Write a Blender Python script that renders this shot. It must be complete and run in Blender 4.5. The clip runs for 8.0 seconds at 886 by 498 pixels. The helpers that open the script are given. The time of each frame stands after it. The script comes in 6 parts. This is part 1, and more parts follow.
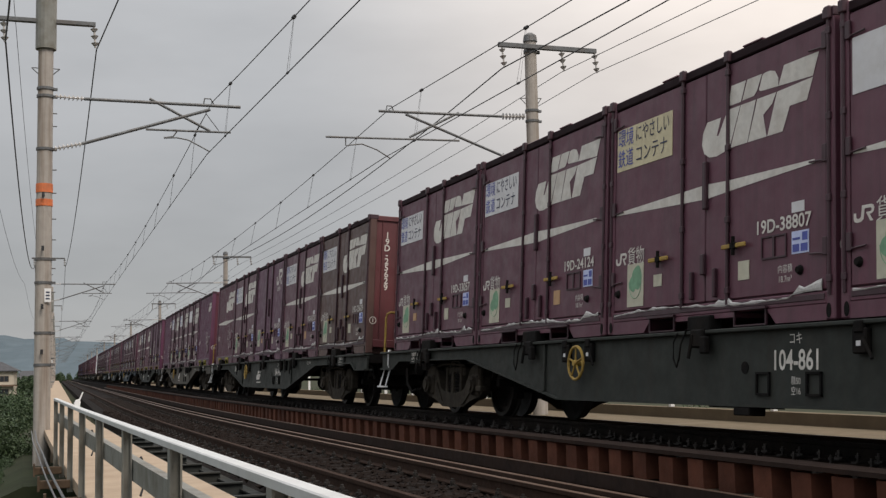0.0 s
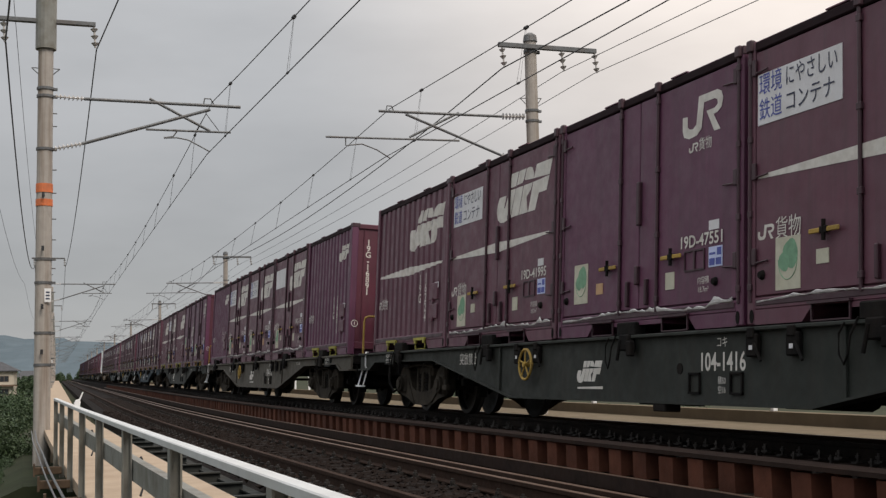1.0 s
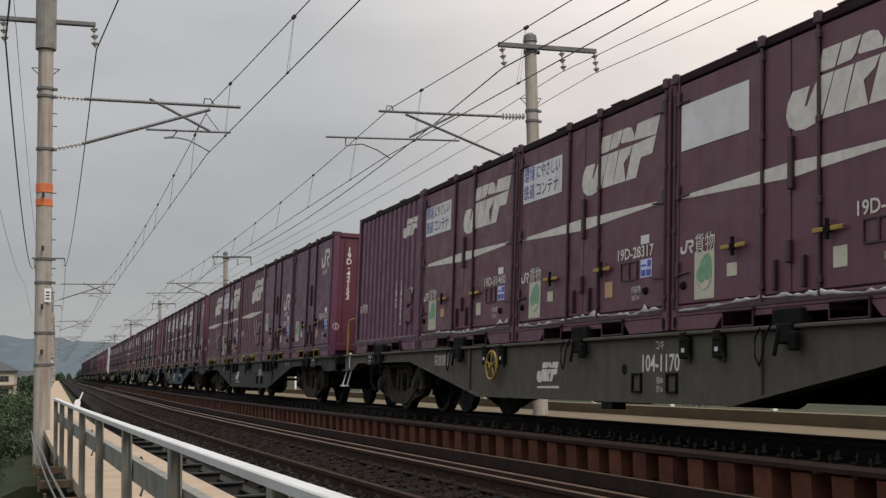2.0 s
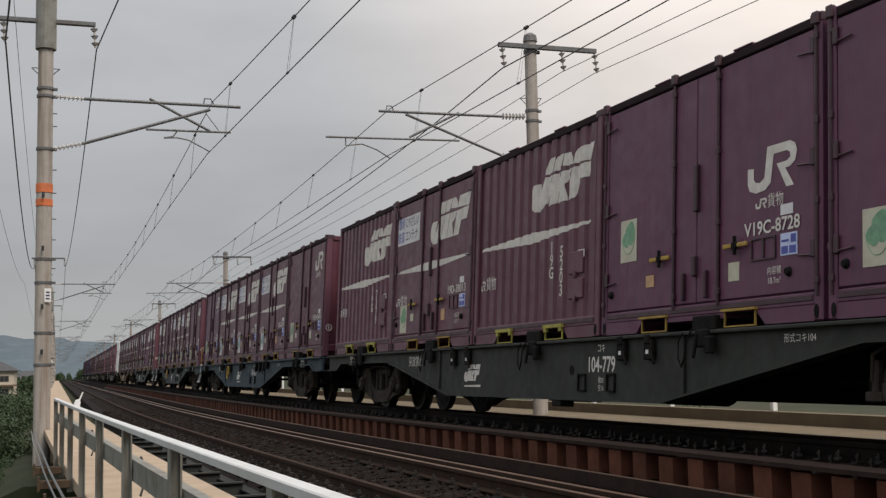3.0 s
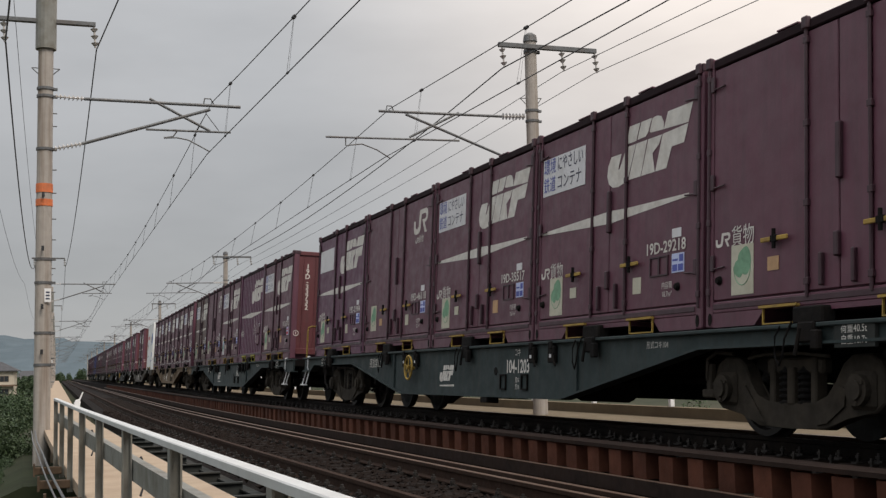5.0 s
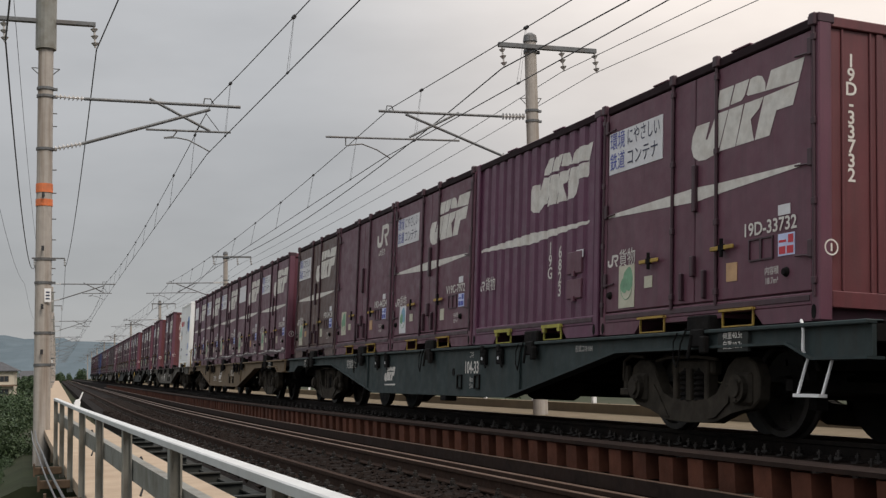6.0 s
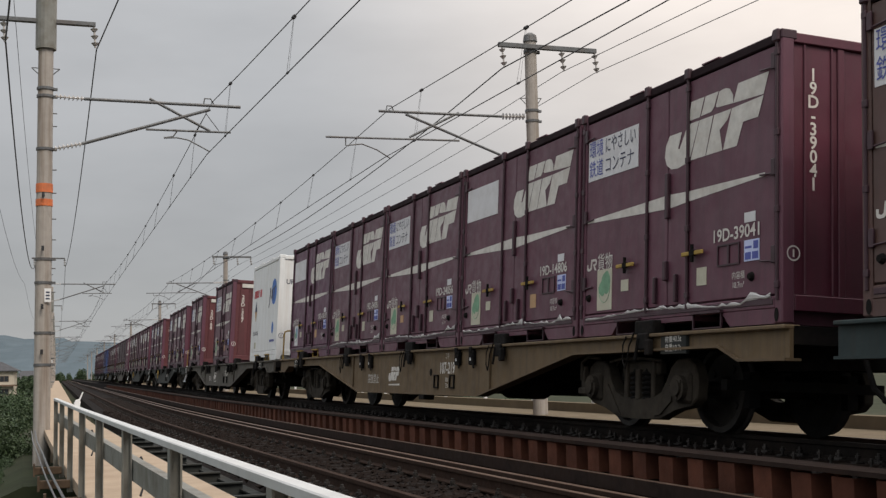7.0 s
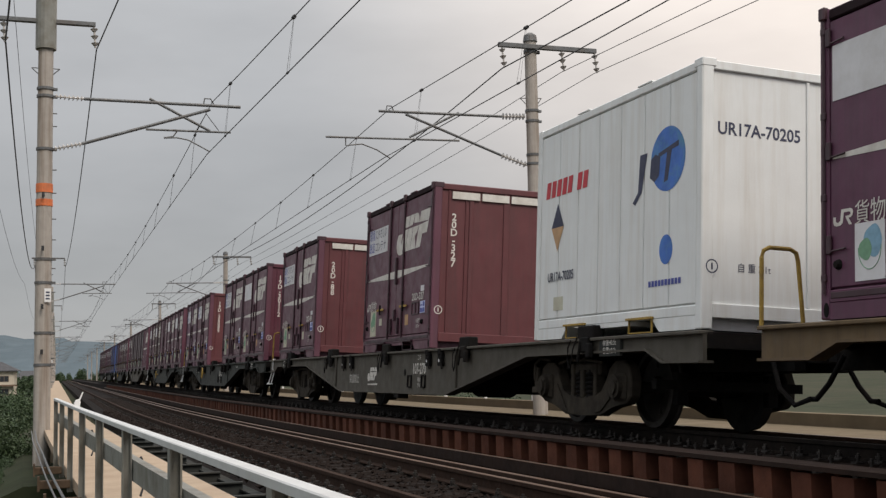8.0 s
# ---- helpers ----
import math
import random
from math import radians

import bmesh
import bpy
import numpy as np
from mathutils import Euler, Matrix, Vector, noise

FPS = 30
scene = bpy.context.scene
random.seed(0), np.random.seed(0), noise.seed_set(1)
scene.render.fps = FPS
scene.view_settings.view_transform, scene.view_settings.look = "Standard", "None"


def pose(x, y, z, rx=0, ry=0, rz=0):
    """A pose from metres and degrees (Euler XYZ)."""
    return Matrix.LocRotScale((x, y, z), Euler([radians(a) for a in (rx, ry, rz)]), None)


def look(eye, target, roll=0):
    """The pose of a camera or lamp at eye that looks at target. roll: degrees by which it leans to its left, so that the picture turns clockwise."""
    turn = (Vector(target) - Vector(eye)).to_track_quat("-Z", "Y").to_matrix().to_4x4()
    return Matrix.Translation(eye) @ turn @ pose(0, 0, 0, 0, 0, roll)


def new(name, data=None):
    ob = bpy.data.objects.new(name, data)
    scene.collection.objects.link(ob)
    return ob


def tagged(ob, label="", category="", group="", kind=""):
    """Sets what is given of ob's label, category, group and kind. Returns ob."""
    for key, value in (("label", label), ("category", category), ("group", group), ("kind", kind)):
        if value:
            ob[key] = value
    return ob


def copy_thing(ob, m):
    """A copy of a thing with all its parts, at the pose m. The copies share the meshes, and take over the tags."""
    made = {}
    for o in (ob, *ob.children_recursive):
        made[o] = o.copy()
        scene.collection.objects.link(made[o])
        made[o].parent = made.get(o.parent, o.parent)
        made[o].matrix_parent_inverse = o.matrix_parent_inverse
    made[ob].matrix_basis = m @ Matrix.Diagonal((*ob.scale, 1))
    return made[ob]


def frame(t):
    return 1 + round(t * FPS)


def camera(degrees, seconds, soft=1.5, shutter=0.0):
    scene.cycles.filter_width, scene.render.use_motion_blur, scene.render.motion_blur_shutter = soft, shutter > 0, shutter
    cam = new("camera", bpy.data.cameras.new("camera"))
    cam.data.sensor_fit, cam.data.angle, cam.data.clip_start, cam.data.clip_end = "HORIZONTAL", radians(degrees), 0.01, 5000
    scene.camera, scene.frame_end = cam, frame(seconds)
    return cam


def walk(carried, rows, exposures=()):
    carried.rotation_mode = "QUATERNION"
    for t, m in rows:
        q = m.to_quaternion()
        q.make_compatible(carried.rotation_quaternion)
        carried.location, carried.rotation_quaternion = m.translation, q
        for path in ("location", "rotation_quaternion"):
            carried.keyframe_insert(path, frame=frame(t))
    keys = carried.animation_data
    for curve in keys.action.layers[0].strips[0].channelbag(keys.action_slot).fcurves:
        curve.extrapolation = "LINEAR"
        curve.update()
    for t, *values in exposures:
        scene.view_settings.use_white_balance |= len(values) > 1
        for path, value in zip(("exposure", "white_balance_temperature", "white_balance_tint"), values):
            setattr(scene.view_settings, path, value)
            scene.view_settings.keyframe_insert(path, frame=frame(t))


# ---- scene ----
# ---------------------------------------------------------------- camera
EYE = Vector((0.0, 0.0, 0.685))
YAW, PITCH, ROLL = 20.729, 5.658, -1.198
aim = Vector((math.sin(radians(YAW)) * math.cos(radians(PITCH)), math.cos(radians(YAW)) * math.cos(radians(PITCH)), math.sin(radians(PITCH))))
cam = camera(40.1, 8.0, soft=1.35)
walk(cam, [(0.0, look(EYE, EYE + aim, ROLL)), (8.0, look(EYE, EYE + aim, ROLL))])

# ---------------------------------------------------------------- the line of the railway
# s runs along the train's track, off to its right, z from its rail head; a right-hand curve eases into a straight
TRACK_X, CURVE, CURVE_END = 7.503, -0.00118, 45.0
SPEED = 19.917          # metres a second, towards the camera
GAUGE = 1.067
CANT, CANT_OFF, CANT_Z = radians(3.3), -0.10, -0.035      # the train's track leans into its curve


def heading(s):
    return CURVE * min(s, CURVE_END)


def along(s, off=0.0, z=0.0):
    a = min(s, CURVE_END)
    x, y = -(1 - math.cos(CURVE * a)) / CURVE, math.sin(CURVE * a) / CURVE
    th = heading(s)
    if s > CURVE_END:
        x -= (s - CURVE_END) * math.sin(th)
        y += (s - CURVE_END) * math.cos(th)
    return Vector((TRACK_X + x + off * math.cos(th), y + off * math.sin(th), z))


def along_pose(s, off=0.0, z=0.0, turn=0.0):
    return Matrix.Translation(along(s, off, z)) @ Matrix.Rotation(heading(s) + radians(turn), 4, "Z")


def canted(s, z=0.0, turn=0.0):
    """A pose on the leaning track of the train."""
    return along_pose(s, CANT_OFF, CANT_Z) @ Matrix.Rotation(CANT, 4, "Y") @ pose(0, 0, z, 0, 0, turn)


# ---------------------------------------------------------------- light
SUN_EL, SUN_AZ = radians(48), radians(165)      # azimuth from +Y towards +X
sun_dir = Vector((math.sin(SUN_AZ) * math.cos(SUN_EL), math.cos(SUN_AZ) * math.cos(SUN_EL), math.sin(SUN_EL)))
GLOW_AZ, GLOW_EL = radians(62), radians(24)     # the thin, bright part of the cloud
glow_dir = Vector((math.sin(GLOW_AZ) * math.cos(GLOW_EL), math.cos(GLOW_AZ) * math.cos(GLOW_EL), math.sin(GLOW_EL)))

world = bpy.data.worlds.new("overcast_sky")
scene.world = world
world.use_nodes = True
wt = world.node_tree
wt.nodes.clear()


def wnode(kind, **values):
    n = wt.nodes.new(kind)
    for k, v in values.items():
        n.inputs[k].default_value = v
    return n


wl = wt.links.new
w_co = wnode("ShaderNodeTexCoord")
w_out = wnode("ShaderNodeOutputWorld")
w_bg = wnode("ShaderNodeBackground", Strength=0.1)
sky = wnode("ShaderNodeTexSky")
sky.sky_type, sky.sun_disc = "NISHITA", False
sky.sun_elevation, sky.sun_rotation = SUN_EL, SUN_AZ
# cloud sheet: luminance climbs from the horizon to the zenith
w_sep = wnode("ShaderNodeSeparateXYZ")
wl(w_co.outputs["Generated"], w_sep.inputs[0])
w_ramp = wnode("ShaderNodeMapRange", **{"From Min": 0.0, "From Max": 1.0, "To Min": 4.1, "To Max": 17.5})
w_pow = wnode("ShaderNodeMath")
w_pow.operation, w_pow.use_clamp = "POWER", True
w_pow.inputs[1].default_value = 1.9
wl(w_sep.outputs["Z"], w_pow.inputs[0])
wl(w_pow.outputs[0], w_ramp.inputs["Value"])
w_dot = wnode("ShaderNodeVectorMath")
w_dot.operation = "DOT_PRODUCT"
w_dot.inputs[1].default_value = glow_dir
wl(w_co.outputs["Generated"], w_dot.inputs[0])
w_glow = wnode("ShaderNodeMapRange", **{"From Min": 0.66, "From Max": 1.0, "To Min": 0.0, "To Max": 1.0})
w_glow.interpolation_type = "SMOOTHSTEP"
wl(w_dot.outputs["Value"], w_glow.inputs["Value"])
w_map = wnode("ShaderNodeMapping")
w_map.inputs["Scale"].default_value = (1.0, 1.0, 3.0)
wl(w_co.outputs["Generated"], w_map.inputs["Vector"])
w_noise = wnode("ShaderNodeTexNoise", Scale=2.6, Detail=5.0, Roughness=0.55)
wl(w_map.outputs[0], w_noise.inputs["Vector"])
w_var = wnode("ShaderNodeMapRange", **{"From Min": 0.3, "From Max": 0.7, "To Min": 0.86, "To Max": 1.12})
wl(w_noise.outputs["Fac"], w_var.inputs["Value"])
w_mul = wnode("ShaderNodeMath")
w_mul.operation = "MULTIPLY"
wl(w_ramp.outputs[0], w_mul.inputs[0])
wl(w_var.outputs[0], w_mul.inputs[1])
w_cloud = wnode("ShaderNodeMix")
w_cloud.data_type = "RGBA"
w_cloud.inputs[6].default_value = (0.985, 0.995, 1.015, 1)
w_cloud.inputs[7].default_value = (2.34, 2.08, 1.88, 1)
wl(w_glow.outputs[0], w_cloud.inputs[0])
w_sc = wnode("ShaderNodeVectorMath")
w_sc.operation = "SCALE"
wl(w_cloud.outputs[2], w_sc.inputs[0])
wl(w_mul.outputs[0], w_sc.inputs["Scale"])
w_mix = wnode("ShaderNodeMix")
w_mix.data_type = "RGBA"
w_mix.inputs[0].default_value = 0.94
wl(sky.outputs[0], w_mix.inputs[6])
wl(w_sc.outputs[0], w_mix.inputs[7])
wl(w_mix.outputs[2], w_bg.inputs["Color"])
wl(w_bg.outputs[0], w_out.inputs[0])

sun = new("sun", bpy.data.lights.new("sun", "SUN"))
sun.data.energy, sun.data.angle, sun.data.color = 2.1, radians(24), (1.0, 0.90, 0.79)
sun.matrix_world = look(sun_dir * 50, (0, 0, 0))
scene.view_settings.exposure = 0.0

# ---------------------------------------------------------------- materials
def material(name, color, rough=0.7, metal=0.0, vary=0.15, scale=3.0, stain=None, stain_amount=0.35, stain_scale=1.2, bump=0.1,
             bump_scale=40.0, random=0.0, streak=False, stretch=(1, 1, 1)):
    """A painted, rusty, stony or leafy surface: base colour, grain, larger stains, fine relief."""
    m = bpy.data.materials.new(name)
    m.use_nodes = True
    t = m.node_tree
    b = t.nodes["Principled BSDF"]
    b.inputs["Roughness"].default_value, b.inputs["Metallic"].default_value = rough, metal
    if rough >= 0.8:
        b.inputs["Specular IOR Level"].default_value = 0.12      # dust and oil scatter the gloss away
    co = t.nodes.new("ShaderNodeTexCoord")
    mp = t.nodes.new("ShaderNodeMapping")
    mp.inputs["Scale"].default_value = stretch
    info = t.nodes.new("ShaderNodeObjectInfo")
    t.links.new(co.outputs["Object"], mp.inputs["Vector"])
    off = t.nodes.new("ShaderNodeVectorMath")
    off.operation = "MULTIPLY_ADD"
    off.inputs[1].default_value = (1, 1, 1)
    shift = t.nodes.new("ShaderNodeMath")
    shift.operation = "MULTIPLY"
    shift.inputs[1].default_value = 37.0
    t.links.new(info.outputs["Random"], shift.inputs[0])
    t.links.new(mp.outputs[0], off.inputs[0])
    t.links.new(shift.outputs[0], off.inputs[2])

    def noise_at(sc, detail, rough_=0.6):
        n = t.nodes.new("ShaderNodeTexNoise")
        n.inputs["Scale"].default_value, n.inputs["Detail"].default_value, n.inputs["Roughness"].default_value = sc, detail, rough_
        t.links.new(off.outputs[0], n.inputs["Vector"])
        return n

    def spread(n, a, z_, lo, hi):
        r = t.nodes.new("ShaderNodeMapRange")
        for k, v in zip(("From Min", "From Max", "To Min", "To Max"), (a, z_, lo, hi)):
            r.inputs[k].default_value = v
        t.links.new(n, r.inputs["Value"])
        return r.outputs[0]

    grain = spread(noise_at(scale, 6).outputs["Fac"], 0.3, 0.7, 1 - vary, 1 + vary)
    if random:
        mulr = t.nodes.new("ShaderNodeMath")
        mulr.operation = "MULTIPLY"
        t.links.new(grain, mulr.inputs[0])
        t.links.new(spread(info.outputs["Random"], 0, 1, 1 - random, 1 + random), mulr.inputs[1])
        grain = mulr.outputs[0]
    sc = t.nodes.new("ShaderNodeVectorMath")
    sc.operation = "SCALE"
    sc.inputs[0].default_value = color
    t.links.new(grain, sc.inputs["Scale"])
    last = sc.outputs[0]
    if stain:
        mix = t.nodes.new("ShaderNodeMix")
        mix.data_type = "RGBA"
        mix.inputs[7].default_value = (*stain, 1)
        if streak:
            mp2 = t.nodes.new("ShaderNodeMapping")
            mp2.inputs["Scale"].default_value = (6, 6, 0.35)
            t.links.new(off.outputs[0], mp2.inputs["Vector"])
            n2 = noise_at(stain_scale, 5)
            t.links.new(mp2.outputs[0], n2.inputs["Vector"])
        else:
            n2 = noise_at(stain_scale, 7, 0.65)
        t.links.new(spread(n2.outputs["Fac"], 0.45, 0.72, 0.0, stain_amount), mix.inputs[0])
        t.links.new(last, mix.inputs[6])
        last = mix.outputs[2]
    t.links.new(last, b.inputs["Base Color"])
    t.links.new(spread(noise_at(scale * 2.3, 4).outputs["Fac"], 0.3, 0.7, max(0.05, rough - 0.12), min(1, rough + 0.12)), b.inputs["Roughness"])
    if bump:
        bp = t.nodes.new("ShaderNodeBump")
        bp.inputs["Strength"].default_value, bp.inputs["Distance"].default_value = bump, 0.02
        t.links.new(noise_at(bump_scale, 5).outputs["Fac"], bp.inputs["Height"])
        t.links.new(bp.outputs[0], b.inputs["Normal"])
    return m


def paint(name, color, **k):
    k = {"rough": 0.50, "vary": 0.12, "scale": 2.2, "stain": tuple(c * 0.45 + 0.012 for c in color), "stain_amount": 0.5,
         "streak": True, "stain_scale": 1.6, "bump": 0.05, **k}
    return material(name, color, **k)


M = {
    "purple": paint("purple_paint", (0.110, 0.038, 0.060)),
    # near-black colour paints in the shadow gap below the roof edge
    "top_dark": paint("shade_dark_roof_rail", (0.022, 0.012, 0.015), rough=0.8),
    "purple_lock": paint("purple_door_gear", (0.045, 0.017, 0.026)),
    "faded": paint("faded_brown_paint", (0.086, 0.043, 0.037), stain=(0.05, 0.035, 0.025)),
    "violet": paint("fresh_violet_paint", (0.104, 0.031, 0.068)),
    "red_end": paint("red_purple_end", (0.092, 0.020, 0.036)),
    "wine": paint("wine_red_paint", (0.108, 0.028, 0.032)),
    "grey_box": paint("grey_box_paint", (0.11, 0.085, 0.09)),
    "blue_box": paint("blue_box_paint", (0.05, 0.11, 0.32)),
    "white_box": paint("white_box_paint", (0.74, 0.76, 0.76), stain=(0.52, 0.47, 0.40), stain_amount=0.35, vary=0.04),
    "white": material("white_lettering", (0.62, 0.60, 0.56), rough=0.7, vary=0.12, scale=9, stain=(0.36, 0.30, 0.25), stain_amount=0.4, stain_scale=5, bump=0),
    "sign_white": material("sign_white", (0.66, 0.66, 0.68), vary=0.06, stain=(0.42, 0.40, 0.36), stain_amount=0.35, stain_scale=4, bump=0),
    "sign_yellow": material("sign_yellowed", (0.60, 0.54, 0.36), vary=0.1, stain=(0.36, 0.30, 0.20), stain_amount=0.5, stain_scale=5, bump=0),
    "ink_blue": material("ink_blue", (0.08, 0.10, 0.36), vary=0.2, bump=0),
    "ink_dark": material("ink_dark", (0.045, 0.05, 0.09), vary=0.2, bump=0),
    "ink_red": material("ink_red", (0.50, 0.045, 0.06), vary=0.1, bump=0),
    "globe_blue": material("globe_blue", (0.06, 0.16, 0.50), vary=0.2, scale=5, stain=(0.12, 0.32, 0.28), stain_amount=0.9, stain_scale=2.4, bump=0),
    "sticker_green": material("sticker_green", (0.17, 0.33, 0.21), vary=0.2, scale=12, bump=0),
    "sticker_blue": material("sticker_blue", (0.20, 0.36, 0.48), vary=0.2, scale=12, bump=0),
    "sticker_cream": material("sticker_cream", (0.50, 0.49, 0.39), vary=0.1, scale=9, stain=(0.40, 0.34, 0.24), stain_amount=0.4, stain_scale=6, bump=0),
    "slip_orange": material("slip_orange", (0.48, 0.30, 0.16), vary=0.15, scale=9, bump=0),
    "slip_blue": material("slip_blue_white", (0.50, 0.56, 0.78), vary=0.1, scale=9, bump=0),
    "yellow": material("yellow_paint", (0.36, 0.235, 0.045), vary=0.2, scale=8, stain=(0.16, 0.10, 0.04), stain_amount=0.7, stain_scale=7),
    "yellow_green": material("lime_yellow_paint", (0.36, 0.33, 0.06), vary=0.2, scale=8, stain=(0.12, 0.10, 0.03), stain_amount=0.7, stain_scale=7),
    "tape": material("torn_white_sheet", (0.52, 0.51, 0.50), rough=0.45, vary=0.15, scale=14, bump=0.6, bump_scale=25),
    "sill_green": paint("wagon_dark_green", (0.014, 0.018, 0.0145), rough=0.75, stain=(0.022, 0.018, 0.013)),
    "sill_teal": paint("wagon_teal", (0.018, 0.032, 0.033), rough=0.75, stain=(0.022, 0.021, 0.017)),
    "sill_blue": paint("wagon_blue", (0.015, 0.034, 0.048), rough=0.75, stain=(0.018, 0.020, 0.022)),
    "sill_brown": paint("wagon_dusty_brown", (0.125, 0.084, 0.042), rough=0.75, stain=(0.050, 0.035, 0.025)),
    "sill_olive": paint("wagon_dusty_olive", (0.066, 0.059, 0.046), rough=0.75, stain=(0.040, 0.030, 0.023)),
    "under": material("underframe_grime", (0.009, 0.0085, 0.0085), rough=0.85, vary=0.3, scale=6, stain=(0.022, 0.016, 0.012), stain_amount=0.5, stain_scale=3),
    "bogie": material("bogie_brake_dust", (0.036, 0.031, 0.025), rough=0.85, vary=0.3, scale=5, stain=(0.066, 0.053, 0.040), stain_amount=0.5, stain_scale=2.5),
    "wheel": material("wheel_steel", (0.020, 0.017, 0.015), rough=0.6, metal=0.2, vary=0.2),
    "tread": material("bright_tread", (0.35, 0.34, 0.33), rough=0.3, metal=1.0, vary=0.1),
    "rail": material("rail_rusty_side", (0.034, 0.019, 0.013), rough=0.8, vary=0.25, scale=8, bump=0.3),
    "rail_black": material("rail_oily_black", (0.010, 0.008, 0.007), rough=0.85, vary=0.3, scale=8, stain=(0.03, 0.02, 0.015), stain_amount=0.5, stain_scale=2, bump=0.3),
    "rail_head": material("rail_head_worn", (0.13, 0.082, 0.058), rough=0.5, metal=0.4, vary=0.15, scale=3, stain=(0.14, 0.08, 0.05), stain_amount=0.5, stain_scale=2),
    "rust": material("rusty_pile", (0.098, 0.038, 0.024), rough=0.9, vary=0.25, scale=4, stain=(0.048, 0.021, 0.015), stain_amount=0.7, stain_scale=1.6, bump=0.3, bump_scale=30, random=0.18),
    "outrigger": material("weathered_outrigger", (0.105, 0.072, 0.048), rough=0.85, vary=0.25, scale=6, stain=(0.05, 0.035, 0.025), stain_amount=0.6, stain_scale=3),
    "cap": material("rusty_cap", (0.026, 0.017, 0.014), rough=0.9, vary=0.25, scale=5, stain=(0.036, 0.021, 0.016), stain_amount=0.6, stain_scale=2),
    "ballast": material("ballast_dark", (0.0085, 0.0060, 0.0050), rough=0.95, vary=0.45, scale=14, stain=(0.013, 0.010, 0.009), stain_amount=0.7, stain_scale=3, bump=1.0, bump_scale=16),
    "stone": material("ballast_stone", (0.0130, 0.0086, 0.0070), rough=0.9, vary=0.3, scale=8, random=0.45, bump=0.4),
    "sleeper": material("sleeper_brown", (0.0125, 0.0084, 0.0066), rough=0.9, vary=0.25, scale=6, stain=(0.010, 0.007, 0.006), stain_amount=0.6, random=0.2, bump=0.4, bump_scale=25),
    "clip": material("clip_steel", (0.045, 0.040, 0.037), rough=0.45, metal=0.6, vary=0.3, scale=9, random=0.4),
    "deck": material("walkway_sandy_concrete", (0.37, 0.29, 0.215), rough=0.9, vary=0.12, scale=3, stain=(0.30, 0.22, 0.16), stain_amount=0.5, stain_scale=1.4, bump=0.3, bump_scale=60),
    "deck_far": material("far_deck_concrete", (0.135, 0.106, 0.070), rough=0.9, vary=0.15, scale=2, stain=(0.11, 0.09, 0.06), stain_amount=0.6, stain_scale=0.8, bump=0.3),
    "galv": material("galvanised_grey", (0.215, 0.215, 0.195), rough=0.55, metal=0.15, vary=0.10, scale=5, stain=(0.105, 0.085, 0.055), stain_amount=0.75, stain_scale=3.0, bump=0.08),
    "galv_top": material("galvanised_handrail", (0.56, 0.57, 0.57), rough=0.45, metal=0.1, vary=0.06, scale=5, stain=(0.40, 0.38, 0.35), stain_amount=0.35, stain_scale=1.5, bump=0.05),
    "stiffener_pale": material("pale_packer_concrete", (0.16, 0.145, 0.12), rough=0.9, vary=0.2, scale=6),
    "stiffener": material("grey_stiffener", (0.032, 0.036, 0.035), rough=0.85, vary=0.2, scale=5, stain=(0.07, 0.06, 0.05), stain_amount=0.5),
    "girder": material("painted_girder", (0.026, 0.029, 0.028), rough=0.85, vary=0.2, scale=4, stain=(0.06, 0.05, 0.04), stain_amount=0.5),
    "pole": material("pole_concrete", (0.36, 0.33, 0.30), rough=0.9, vary=0.10, scale=5, stain=(0.20, 0.155, 0.12), stain_amount=0.75, stain_scale=1.5, streak=True, bump=0.2, bump_scale=60),
    "orange": material("orange_band", (0.62, 0.16, 0.05), vary=0.15, scale=8, stain=(0.35, 0.14, 0.08), stain_amount=0.5, stain_scale=6, bump=0.05),
    "bracket": material("bracket_steel", (0.13, 0.135, 0.14), rough=0.6, metal=0.4, vary=0.2, scale=7, stain=(0.11, 0.075, 0.05), stain_amount=0.5, stain_scale=4),
    "porcelain": material("insulator_porcelain", (0.42, 0.40, 0.38), rough=0.25, vary=0.12, scale=9, bump=0),
    "wire": material("dark_wire", (0.045, 0.045, 0.048), rough=0.6, metal=0.5, vary=0.1, bump=0),
    "ground": material("ground_grass_earth", (0.026, 0.032, 0.017), rough=1.0, vary=0.35, scale=0.4, stain=(0.06, 0.052, 0.035), stain_amount=0.6, stain_scale=0.06, bump=0.6, bump_scale=3),
    "leaf": material("leaf_green", (0.029, 0.055, 0.020), rough=0.7, vary=0.35, scale=0.5, stain=(0.050, 0.076, 0.026), stain_amount=0.7, stain_scale=0.35, bump=0),
    # blue-grey of the far air is mixed into the hills' own colour
    "hill": material("wooded_hill_haze_tint", (0.092, 0.119, 0.138), rough=1.0, vary=0.12, scale=0.012, stain=(0.055, 0.078, 0.09), stain_amount=0.5, stain_scale=0.004, bump=0),
    "house_wall": material("cream_house_wall", (0.52, 0.47, 0.38), rough=0.9, vary=0.06, scale=1.0, stain=(0.40, 0.35, 0.28), stain_amount=0.4, stain_scale=0.5),
    "house_band": material("brown_house_band", (0.17, 0.12, 0.09), rough=0.9, vary=0.1),
    "roof": material("dark_roof_tile", (0.075, 0.075, 0.08), rough=0.8, vary=0.2, scale=2),
    "glass": material("house_window_glass", (0.03, 0.035, 0.04), rough=0.1, vary=0.1, bump=0),
    "white_paint": material("white_painted_steel", (0.74, 0.74, 0.74), rough=0.5, vary=0.06, bump=0.05),
}

